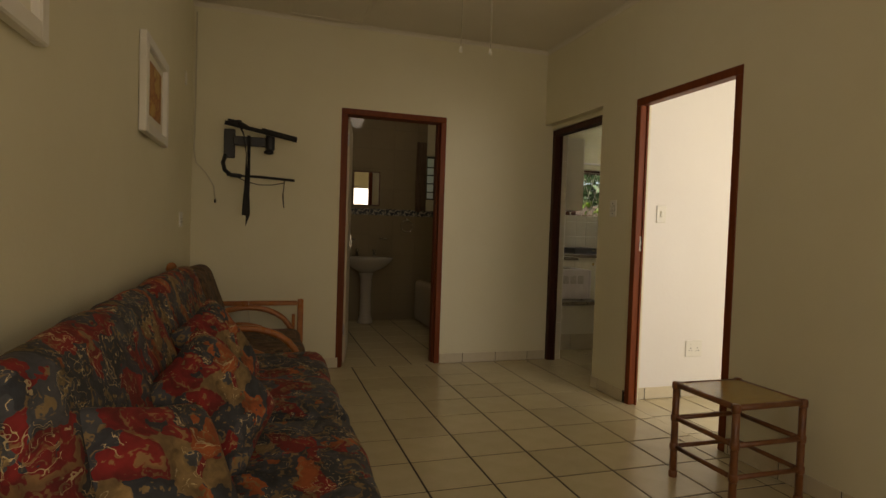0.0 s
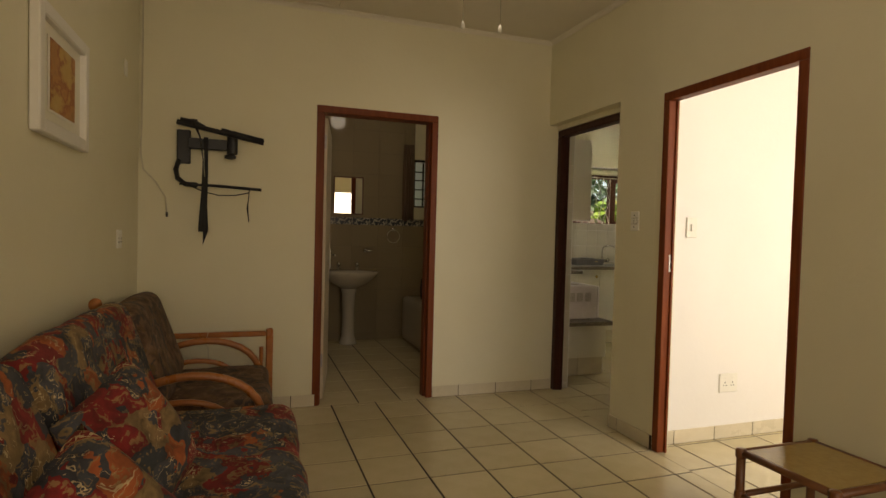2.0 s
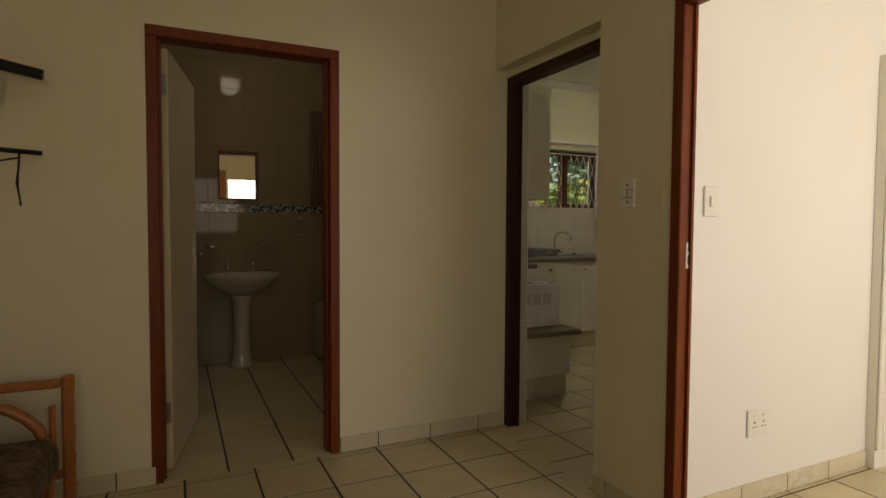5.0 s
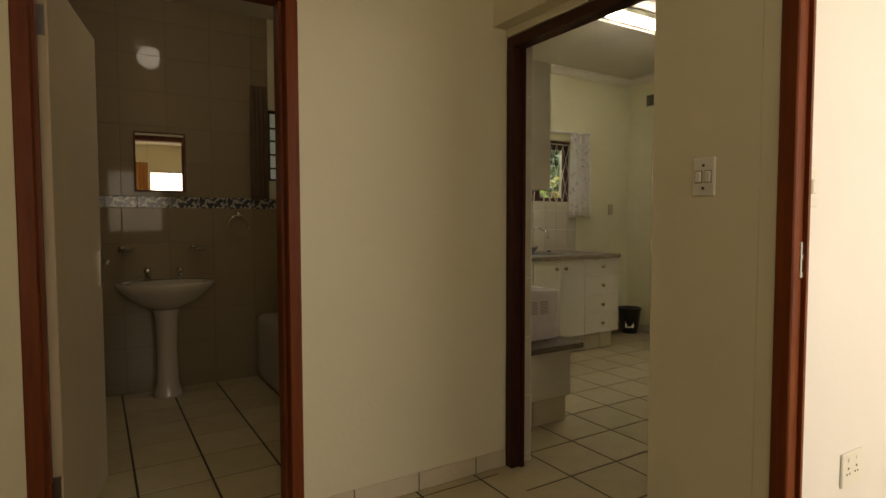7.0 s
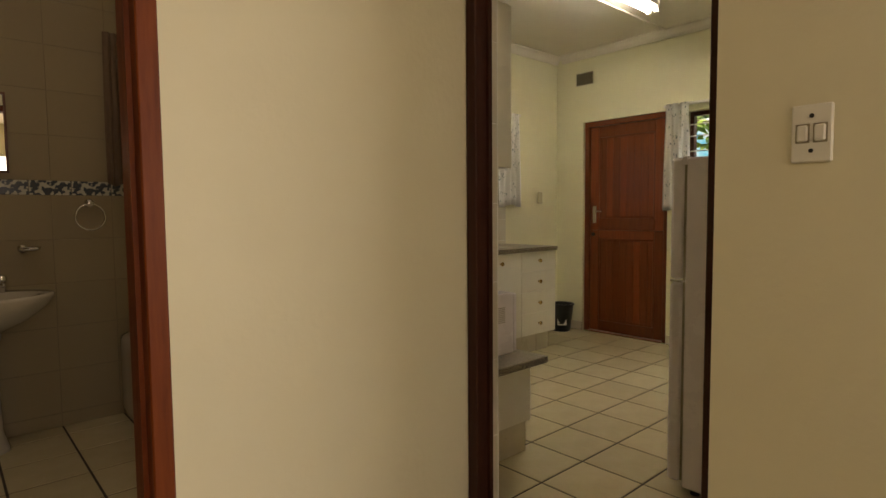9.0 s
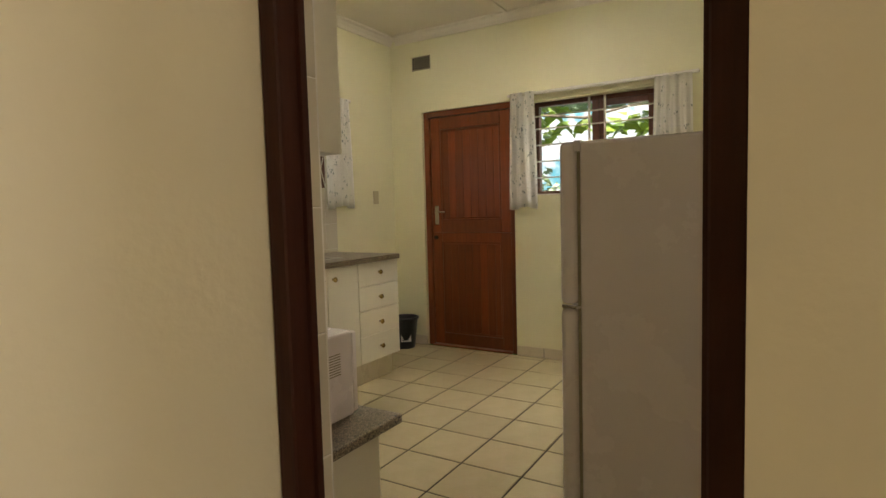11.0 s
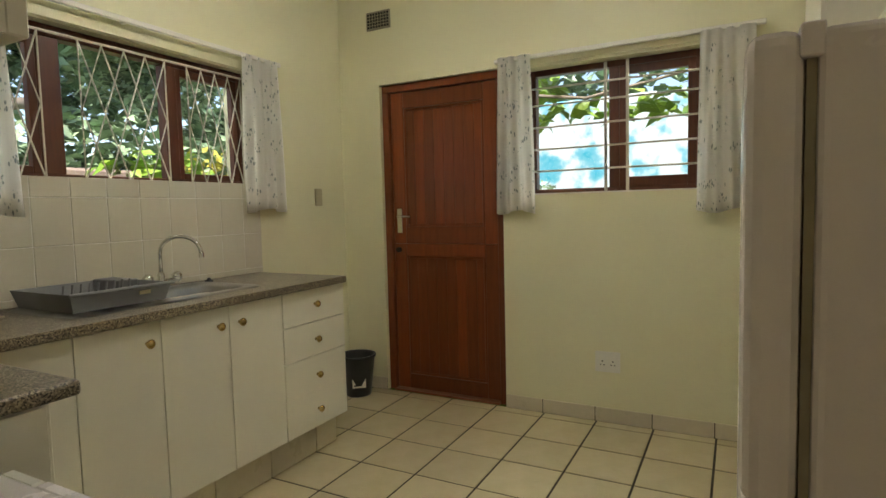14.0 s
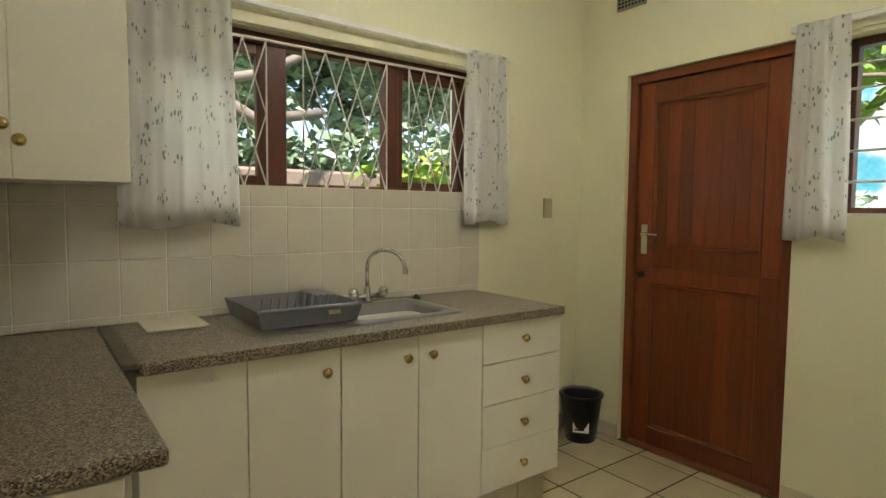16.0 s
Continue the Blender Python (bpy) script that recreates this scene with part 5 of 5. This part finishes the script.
knob(d, 4.040, 7.50, 1.558, "-y")
d = part("door", B(4.060, 4.351, 7.50, 7.517, 1.41, 2.10, bev=0.0015), WHITE, up2)
knob(d, 4.078, 7.50, 1.517, "-y")
settle(up1, (3.7, 6.67, 1.475))
settle(up2, (4.07, 7.66, 1.455))

# refrigerator
fr = thing("refrigerator", "white two-door refrigerator with rounded top", "refrigerator")
F0, F1, FB, FM, FF, FT = 4.27, 4.835, 4.755, 5.265, 5.33, 1.43
rounded(part("body", B(F0, F1, FB, FM, 0.03, FT), ENAMEL, fr), 0.012, 3)
rounded(part("fridge_door", B(F0 - 0.002, F1 + 0.002, FM + 0.010, FF, 0.05, 0.909), ENAMEL, fr), 0.018, 3)
rounded(part("freezer_door", B(F0 - 0.002, F1 + 0.002, FM + 0.010, FF, 0.923, FT + 0.002), ENAMEL, fr), 0.018, 3)
part("seal", B(F0 + 0.008, F1 - 0.008, FM, FM + 0.0095, 0.06, FT - 0.012), VENT, fr, "grey door seal")
part("mid_hinge", tube([(F0 + 0.02, FM + 0.0, 0.916), (F0 - 0.008, FM + 0.012, 0.916), (F0 - 0.006, FF - 0.01, 0.919)], 0.006, 8), CHROME, fr, "metal middle hinge")
part("top_hinge", B(F0 - 0.003, F0 + 0.04, FM - 0.006, FM + 0.016, FT - 0.03, FT + 0.004, bev=0.002), ENAMEL, fr, "white top hinge bracket")
for x in (F0 + 0.05, F1 - 0.05):
    for y in (FB + 0.05, FM - 0.04):
        part("foot", lathe([(0.02, 0), (0.02, 0.031)], 10, (x, y, 0)), BLACK, fr)
settle(fr, (4.5, 4.95, 0))

# cooker hood and tall cupboard behind the refrigerator
hood = thing("cooker_hood", "white cooker hood with a chamfered corner", "cooker hood")
bm = bmesh.new()
foot = [(4.98, KS + 0.002), (4.98, 4.78), (5.19, 4.965), (5.75, 4.965), (5.75, KS + 0.002)]
lo = [bm.verts.new((*p, 1.75)) for p in foot]
mi = [bm.verts.new((*p, 1.80)) for p in foot]
hi = [bm.verts.new((5.2 + (p[0] - 5.37) * 0.35 + 0.17, KS + 0.002 + (p[1] - KS) * 0.4, 2.1)) for p in foot]
for a, b in ((lo, mi), (mi, hi)):
    for k in range(5):
        bm.faces.new((a[k], a[(k + 1) % 5], b[(k + 1) % 5], b[k]))
bm.faces.new(lo)
bm.faces.new(hi)
bmesh.ops.recalc_face_normals(bm, faces=bm.faces)
part("canopy", bm, WHITE, hood)
part("flue", B(5.27, 5.47, KS + 0.002, KS + 0.15, 2.1, HK - 0.002), WHITE, hood)
settle(hood, (5.37, 4.7, 1.75))
tall = thing("tall_cupboard", "tall white melamine cupboard in the kitchen corner", "cupboard")
part("carcass", B(6.25, KX - 0.003, KS + 0.003, 5.04, 0, 2.55), WHITE, tall)
for a, b in ((6.252, 6.546), (6.55, KX - 0.005)):
    part("door", B(a, b, 5.041, 5.058, 0.1, 2.548, bev=0.0015), WHITE, tall)
settle(tall, (6.55, 4.8, 0))
# waste bin
bin_ = thing("waste_bin", "black plastic waste bin with a pale label", "bin")
bm = lathe([(0.082, 0.0), (0.088, 0.006), (0.118, 0.262), (0.128, 0.266), (0.128, 0.280), (0.116, 0.280), (0.112, 0.262), (0.080, 0.012)], 28, (6.68, 7.64, 0))
part("bucket", bm, BINP, bin_, "", True)
part("label", B(-0.045, 0.045, -0.0, 0.002, 0.07, 0.17), WHITEP, bin_, "torn pale label")
bin_.children[-1].matrix_world = pose(6.68 - 0.079, 7.64 - 0.066, 0, -4.5, 0, -50)
for k in range(5):
    c = part("label_bar", B(-0.035 + 0.006 * k, 0.02 + 0.005 * (k % 3), -0.001, 0.0, 0.082 + k * 0.017, 0.091 + k * 0.017), BLACK, bin_)
    c.matrix_world = pose(6.68 - 0.080, 7.64 - 0.067, 0, -4.5, 0, -50)
part("ear", B(6.805, 6.83, 7.62, 7.66, 0.258, 0.272, bev=0.003), BINP, bin_)
settle(bin_, (6.68, 7.64, 0))
# air brick vent
vent = thing("air_vent", "small grey louvred air vent high on the wall", "vent")
part("frame", B(KX - 0.012, KX, 7.395, 7.585, 2.475, 2.595, bev=0.003), VENT, vent)
for i in range(8):
    for j in range(5):
        part("hole", B(KX - 0.0135, KX - 0.0115, 7.404 + i * 0.0220, 7.419 + i * 0.0220, 2.486 + j * 0.0205, 2.501 + j * 0.0205), VENTHOLE, vent)
settle(vent, (KX, 7.53, 2.555))
# fluorescent fitting
flu = thing("fluorescent_light", "twin fluorescent batten light, switched on", "light")
part("batten", B(4.80, 6.10, 6.33, 6.42, HK - 0.045, HK - 0.002, bev=0.004), WHITEP, flu)
for y in (6.345, 6.405):
    part("tube", lathe([(0.014, 4.84), (0.014, 6.06)], 14, (0, y, HK - 0.072), "x"), TUBE, flu, "lit tube", True)
    for x in (4.815, 6.06):
        part("holder", B(x, x + 0.025, y - 0.016, y + 0.016, HK - 0.095, HK - 0.046, bev=0.003), WHITEP, flu)
settle(flu, (5.45, 6.375, HK))
structure("trim_3", B(KW, KX, 6.62, 6.655, HK - 0.014, HK + 0.001, bev=0.002), CEIL, "ceiling joint strip")

# ---- bathroom things ----
bas = thing("wash_basin", "white pedestal wash basin with two taps", "basin")
bx = 2.10
bm = bmesh.new()
rows = []
N = 28
for (rx, ry, z, cy) in ((0.09, 0.08, 0.62, 7.84), (0.20, 0.16, 0.68, 7.82), (0.285, 0.22, 0.75, 7.81), (0.315, 0.24, 0.80, 7.805), (0.31, 0.235, 0.815, 7.805), (0.24, 0.16, 0.81, 7.775), (0.20, 0.13, 0.75, 7.775), (0.08, 0.06, 0.70, 7.775)):
    rows.append([bm.verts.new((bx + rx * math.cos(2 * math.pi * k / N), min(cy + ry * math.sin(2 * math.pi * k / N), BB - 0.014), z)) for k in range(N)])
for a, b in zip(rows, rows[1:]):
    for k in range(N):
        bm.faces.new((a[k], a[(k + 1) % N], b[(k + 1) % N], b[k]))
bm.faces.new(rows[0])
bm.faces.new(rows[-1])
bmesh.ops.recalc_face_normals(bm, faces=bm.faces)
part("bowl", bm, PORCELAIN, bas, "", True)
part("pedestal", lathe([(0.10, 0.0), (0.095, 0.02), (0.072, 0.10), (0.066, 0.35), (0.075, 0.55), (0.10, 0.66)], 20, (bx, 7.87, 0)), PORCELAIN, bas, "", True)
for s in (-0.105, 0.105):
    part("tap", lathe([(0.016, 0.81), (0.014, 0.86), (0.022, 0.87), (0.022, 0.895), (0.01, 0.905)], 12, (bx + s, 7.965, 0)), CHROME, bas, "chrome pillar tap", True)
    part("tap_spout", tube([(bx + s, 7.965, 0.85), (bx + s, 7.91, 0.865), (bx + s, 7.885, 0.85)], 0.010, 8), CHROME, bas, "", True)
settle(bas, (bx, 7.85, 0))
mi_ = thing("wall_mirror", "small wood-framed mirror on the bathroom wall", "mirror")
w, h = 0.335, 0.425
for a in ((-w / 2, w / 2, -h / 2, -h / 2 + 0.012), (-w / 2, w / 2, h / 2 - 0.012, h / 2), (-w / 2, -w / 2 + 0.012, -h / 2 + 0.012, h / 2 - 0.012), (w / 2 - 0.012, w / 2, -h / 2 + 0.012, h / 2 - 0.012)):
    part("frame_bar", B(a[0], a[1], -0.012, 0.012, a[2], a[3], bev=0.002), WINWOOD, mi_)
part("glass", B(-w / 2 + 0.011, w / 2 - 0.011, -0.003, 0.006, -h / 2 + 0.011, h / 2 - 0.011), MIRROR, mi_, "silvered glass")
mi_.matrix_world = pose(2.10, BB - 0.030, 1.657, 0, 0, -2.5)
ringob = thing("towel_ring", "round chrome towel ring on the tiled wall", "towel ring")
part("rose", lathe([(0.022, BB - 0.05), (0.024, BB - 0.013)], 14, (2.63, 0, 1.285), "y"), CHROME, ringob, "", True)
part("ring", tube([(2.63 + 0.075 * math.sin(a), BB - 0.045, 1.205 + 0.075 * math.cos(a)) for a in [2 * math.pi * k / 28 for k in range(29)]], 0.0055, 8), CHROME, ringob, "", True)
settle(ringob, (2.63, BB - 0.03, 1.28))
for x, lab in ((2.335, "chrome soap dish on the tiled wall"), (1.87, "chrome tumbler holder on the tiled wall")):
    sd = thing("soap_dish", lab, "soap dish")
    part("rose", lathe([(0.022, BB - 0.05), (0.022, BB - 0.013)], 12, (x - 0.03, 0, 1.035), "y"), CHROME, sd, "", True)
    part("dish", lathe([(0.02, 1.02), (0.045, 1.03), (0.05, 1.045), (0.044, 1.043), (0.02, 1.028)], 16, (x, BB - 0.085, 0)), CHROME, sd, "", True)
    settle(sd, (x, BB - 0.03, 1.03))
tub = thing("bathtub", "white bathtub with a rounded end along the wall", "bathtub")
bm = cushion_block(2.74, BR - 0.002, 6.5, BB - 0.014, 0.0, 0.52, 0.06, 0.0, 3)
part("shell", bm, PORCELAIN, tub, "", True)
part("grab_rail", tube([(2.89, 7.6, 0.75), (2.865, 7.6, 0.74), (2.86, 7.6, 0.60), (2.87, 7.6, 0.50)], 0.012, 8), BLACK, tub, "dark grab handle", True)
settle(tub, (3.1, 7.3, 0))
gl = thing("ceiling_globe_light", "lit opal globe light on the bathroom ceiling", "light")
part("base", lathe([(0.07, H - 0.04), (0.07, H - 0.001)], 20, (2.14, 6.85, 0)), WHITEP, gl, "", True)
bm = lathe([(0.015, -0.098), (0.05, -0.085), (0.085, -0.05), (0.1, 0), (0.085, 0.05), (0.06, 0.078)], 24, (2.14, 6.85, H - 0.115))
part("globe", bm, BULB, gl, "lit opal glass globe", True)
settle(gl, (2.14, 6.85, H))

# ---- bedroom things ----
ward = thing("wardrobe", "white painted built-in wardrobe with plain doors", "wardrobe")
part("carcass", B(4.79, 6.04, 4.345, 4.388, 0.0, 2.09), WHITEP, ward)
part("door_stile", B(4.79, 4.825, 4.33, 4.344, 0.10, 2.02, bev=0.004), WHITEP, ward)
part("door", B(4.827, 5.40, 4.328, 4.343, 0.10, 2.02, bev=0.004), WHITEP, ward)
part("door", B(5.404, 6.03, 4.328, 4.343, 0.10, 2.02, bev=0.004), WHITEP, ward)
settle(ward, (5.4, 4.365, 0))

# ---- garden outside ----
def leaves(name, label, category, centre, size, count, material, leaf, seed, kind=""):
    """Many small bent leaves spread through an uneven volume."""
    rnd = random.Random(seed)
    verts, faces = [], []
    lobes = [(Vector((rnd.uniform(-0.8, 0.8) * size[0], rnd.uniform(-0.7, 0.7) * size[1], rnd.uniform(-0.8, 0.8) * size[2])), rnd.uniform(0.35, 0.7)) for _ in range(14)]
    for _ in range(count):
        c, r = rnd.choice(lobes)
        d = Vector((rnd.gauss(0, 1), rnd.gauss(0, 1), rnd.gauss(0, 1))).normalized() * (rnd.random() ** 0.4) * r
        p = Vector(centre) + c + Vector((d.x * size[0] * 0.55, d.y * size[1] * 0.55, d.z * size[2] * 0.55))
        if p.z < 0.02:
            continue
        L = leaf * rnd.uniform(0.6, 1.3)
        m = Euler((rnd.uniform(-0.9, 0.9), rnd.uniform(-0.9, 0.9), rnd.uniform(0, 6.28))).to_matrix()
        k = len(verts)
        for q in ((0, 0, 0), (0.30, 0.35, 0.06), (0, 1, -0.10), (-0.30, 0.35, 0.06), (0, 0.4, 0.0)):
            verts.append(p + m @ (Vector(q) * L))
        faces += [(k, k + 1, k + 4), (k + 1, k + 2, k + 4), (k + 2, k + 3, k + 4), (k + 3, k, k + 4)]
    me = bpy.data.meshes.new(name)
    me.from_pydata(verts, [], faces)
    me.materials.append(material)
    ob = tagged(new(name, me), label, category, kind=kind)
    return ob


structure("ground", B(-60, 80, W + 0.21, 90, -0.35, -0.05), GRASS, "lawn and garden bed outside")
structure("ground_east", B(KX + 0.21, 80, -60, W + 0.205, -0.35, -0.052), GRASS, "paved and planted yard outside")
leaves("garden_shrubs", "dense sunlit garden shrubs behind the sink window", "shrub", (6.2, 13.2, 3.0), (4.6, 0.9, 1.8), 13000, LEAF, 0.20, 11, "stuff")
leaves("garden_hedge", "dark tall trees closing the garden", "hedge", (8.0, 17.5, 4.2), (10.0, 1.5, 5.0), 26000, LEAF, 0.42, 12, "stuff")
leaves("flower_bush", "bush with yellow leaves near the window", "bush", (8.4, 11.2, 1.65), (0.8, 0.4, 0.45), 350, YELLOWF, 0.11, 13, "stuff")
leaves("strap_plant", "low bright green plants by the garden wall", "plant", (5.6, 10.7, 1.25), (2.4, 0.4, 0.6), 1500, LEAFL, 0.20, 14, "stuff")
whole("garden_wall", B(-2, 14, 11.4, 12.2, -0.05, 1.78, bev=0.03), PINKWALL, "weathered terrace wall among shrubs", "wall")
tr1 = thing("garden_tree", "tree with bent limbs behind the shrubs", "tree")
part("trunk", tube([(4.2, 11.0, -0.1), (4.25, 11.05, 1.0), (4.2, 11.1, 2.2), (4.4, 11.2, 3.6)], [0.20, 0.17, 0.15, 0.11], 10), BARK, tr1, "", True)
for p in (((4.2, 11.1, 2.0), (5.0, 10.9, 2.35), (5.9, 10.8, 2.6), (6.9, 11.0, 3.2)), ((5.3, 10.85, 2.45), (5.8, 10.7, 2.15), (6.5, 10.8, 2.3)), ((4.25, 11.05, 1.7), (3.6, 10.9, 2.3), (3.0, 11, 3.0))):
    part("limb", tube(p, [0.07 - 0.012 * i for i in range(len(p))], 8), BARK, tr1, "", True)
settle(tr1, (4.2, 11.0, -0.05))
# yard to the east: painted wall, roof edge, overhanging branch
whole("yard_wall", B(11.6, 11.8, 0.5, 10.5, -0.05, 2.75, bev=0.02), TURQ, "turquoise painted yard wall with pale patches", "wall")
lv = leaves("vine_leaves", "broad green leaves hanging in front of the window", "vine", (8.1, 6.2, 2.15), (0.5, 1.3, 0.34), 330, LEAFL, 0.17, 15, "stuff")
leaves("yard_shrub", "shrub beside the yard wall", "shrub", (9.6, 7.9, 0.9), (0.7, 0.8, 0.8), 1200, LEAF, 0.13, 16, "stuff")
leaves("yard_trees", "distant tree tops beyond the yard", "trees", (16.0, 6.0, 4.4), (1.5, 7.0, 3.0), 5000, LEAF, 0.4, 17, "stuff")
br_ = thing("vine_branch", "thin vine branch outside the window", "branch")
part("stem", tube([(8.0, 8.2, -0.06), (8.0, 8.0, 1.6), (8.05, 7.4, 2.25), (8.1, 6.4, 2.1), (8.15, 5.2, 2.3)], [0.03, 0.025, 0.018, 0.014, 0.008], 7), BARK, br_, "", True)
settle(br_, (8.0, 8.2, -0.05))

# ---- tiles: pieces of floors and walls, last ----
PITCH = 0.316


def tile_mesh(name, w, d, t, bev, material):
    bm = B(-w / 2, w / 2, -d / 2, d / 2, -t, 0)
    bmesh.ops.bevel(bm, geom=[e for e in bm.edges if all(v.co.z > -1e-6 for v in e.verts)], offset=bev, segments=1, affect="EDGES")
    return mesh_of(name, bm, material)


def floor(name, label, x0, x1, y0, y1, ox, oy, pitch=PITCH):
    f = tagged(new(name, mesh_of(name, B(x0, x1, y0, y1, -0.1, -0.003), GROUT)), label, kind="structure")
    cache = {}
    gap = 0.0105
    i0 = math.floor((x0 - ox) / pitch)
    while ox + i0 * pitch < x1 - 0.01:
        a0, a1 = max(x0, ox + i0 * pitch + gap / 2), min(x1, ox + (i0 + 1) * pitch - gap / 2)
        j = math.floor((y0 - oy) / pitch)
        while oy + j * pitch < y1 - 0.01:
            b0, b1 = max(y0, oy + j * pitch + gap / 2), min(y1, oy + (j + 1) * pitch - gap / 2)
            if a1 - a0 > 0.012 and b1 - b0 > 0.012:
                key = (round(a1 - a0, 3), round(b1 - b0, 3))
                if key not in cache:
                    cache[key] = tile_mesh("floor_tile", a1 - a0, b1 - b0, 0.008, 0.0015, TILE)
                o = new("floor_tile", cache[key])
                o.location = ((a0 + a1) / 2, (b0 + b1) / 2, 0.0)
                o.parent = f
            j += 1
        i0 += 1


floor("floor_lounge", "glazed cream floor tiles with dark grout", LX, RX, 0.8, BY, 2.258, 4.345, 0.3205)
floor("floor_kitchen", "glazed cream floor tiles with dark grout", RX, KX, KS, W, 5.82, 6.685)
floor("floor_bathroom", "glazed cream floor tiles with dark grout", BL, BR, BY + 0.001, BB, 2.135, 5.994)
floor("floor_bedroom", "glazed cream floor tiles with dark grout", RX + 0.001, 6.05, 2.2, 4.39, 3.84, 4.36)
structure("floor_rear", B(LX - 0.15, RX, SY - 0.15, 0.799, -0.1, 0), TILE, "tiled floor behind the walk")
structure("floor_bedroom_rear", B(RX + 0.001, 6.2, 0.85, 2.199, -0.1, 0), TILE, "tiled bedroom floor")


def skirting(name, along, fixed, side, a0, a1, off, label="cream skirting tiles", h=0.085):
    s = tagged(new(name), label, kind="structure")
    k = math.floor((a0 - off) / PITCH)
    while off + k * PITCH < a1 - 0.01:
        p, q = max(a0, off + k * PITCH + 0.0025), min(a1, off + (k + 1) * PITCH - 0.0025)
        if q - p > 0.012:
            f0, f1 = sorted((fixed, fixed + side * 0.009))
            part("skirting_tile", B(p, q, f0, f1, 0.002, h, bev=0.0015) if along == "x" else B(f0, f1, p, q, 0.002, h, bev=0.0015), SKIRT, s)
        k += 1
    f0, f1 = sorted((fixed, fixed + side * 0.0055))
    part("grout", B(a0, a1, f0, f1, 0.0, h - 0.002) if along == "x" else B(f0, f1, a0, a1, 0.0, h - 0.002), GROUT, s)


skirting("baseboard_1", "x", BY, -1, LX + 0.01, 1.495, 2.28)
skirting("baseboard_2", "x", BY, -1, 2.383, 3.40, 2.28)
skirting("baseboard_3", "y", RX, -1, 4.35, KY0, 4.363)
skirting("baseboard_4", "y", RX, -1, 0.8, 3.435, 4.363)
skirting("baseboard_5", "x", 4.39, -1, RX + 0.145, 4.785, 3.84)
skirting("baseboard_6", "y", KX, -1, 5.06, 6.612, 6.377)
skirting("baseboard_7", "y", KX, -1, 7.51, W, 6.41)
skirting("baseboard_8", "x", W, -1, 5.945, KX - 0.01, 5.811)
skirting("baseboard_9", "y", LX, 1, 0.8, BY - 0.01, 4.363)


def tiled_wall(name, label, face, u0, u1, v0, v1, tw, th, ou, ov, material, grout, gap=0.003):
    """Glazed wall tiles on a thin bed; face carries the wall's plane, u along it and v up."""
    w = tagged(new(name, mesh_of(name, B(u0, u1, 0.0005, 0.0062, v0, v1), grout)), label, kind="structure")
    w.matrix_world = face
    cache = {}
    i = math.floor((u0 - ou) / tw)
    while ou + i * tw < u1 - 0.008:
        a0, a1 = max(u0, ou + i * tw + gap / 2), min(u1, ou + (i + 1) * tw - gap / 2)
        j = math.floor((v0 - ov) / th)
        while ov + j * th < v1 - 0.008:
            b0, b1 = max(v0, ov + j * th + gap / 2), min(v1, ov + (j + 1) * th - gap / 2)
            if a1 - a0 > 0.01 and b1 - b0 > 0.01:
                key = (round(a1 - a0, 3), round(b1 - b0, 3))
                if key not in cache:
                    bm = B(-(a1 - a0) / 2, (a1 - a0) / 2, 0, 0.008, -(b1 - b0) / 2, (b1 - b0) / 2)
                    bmesh.ops.bevel(bm, geom=[e for e in bm.edges if all(v.co.y < 1e-6 for v in e.verts)], offset=0.002, segments=1, affect="EDGES")
                    cache[key] = mesh_of("wall_tile", bm, material)
                o = new("wall_tile", cache[key])
                o.location = ((a0 + a1) / 2, -0.002, (b0 + b1) / 2)
                o.parent = w
            j += 1
        i += 1
    return w


def facing_south(y):
    return pose(0, y - 0.008, 0)


tiled_wall("wall_tiles_sink", "cream glazed tiles above the sink", facing_south(W), KW + 0.012, 6.03, 0.916, 1.43, 0.155, 0.20, 4.04, 0.945, WALLTILE, WALLGROUT)
tiled_wall("wall_tiles_side", "cream glazed tiles on the kitchen side wall", pose(KW + 0.008, 0, 0, 0, 0, 90), BY - 0.02, W - 0.012, 0.0, 2.1, 0.155, 0.30, BY - 0.02, 0.945, WALLTILE, WALLGROUT)
tiled_wall("wall_tiles_return", "cream glazed tiles on the wall end beside the kitchen door", pose(0, BY - 0.020, 0), 3.486, KW + 0.002, 0.0, 2.1, 0.30, 0.30, 3.486, 0.945, WALLTILE, WALLGROUT)
structure("wall_end", B(3.486, KW - 0.002, BY - 0.0155, BY + 0.001, 0, H), PAINT_K, "plastered wall end")
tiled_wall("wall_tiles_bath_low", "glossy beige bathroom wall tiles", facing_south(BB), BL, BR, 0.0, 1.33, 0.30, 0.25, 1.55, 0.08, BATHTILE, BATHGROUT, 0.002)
tiled_wall("wall_tiles_bath_border", "patterned border tiles in blue and beige", facing_south(BB), BL, BR, 1.33, 1.412, 0.20, 0.082, 1.55, 1.33, DADO, BATHGROUT, 0.002)
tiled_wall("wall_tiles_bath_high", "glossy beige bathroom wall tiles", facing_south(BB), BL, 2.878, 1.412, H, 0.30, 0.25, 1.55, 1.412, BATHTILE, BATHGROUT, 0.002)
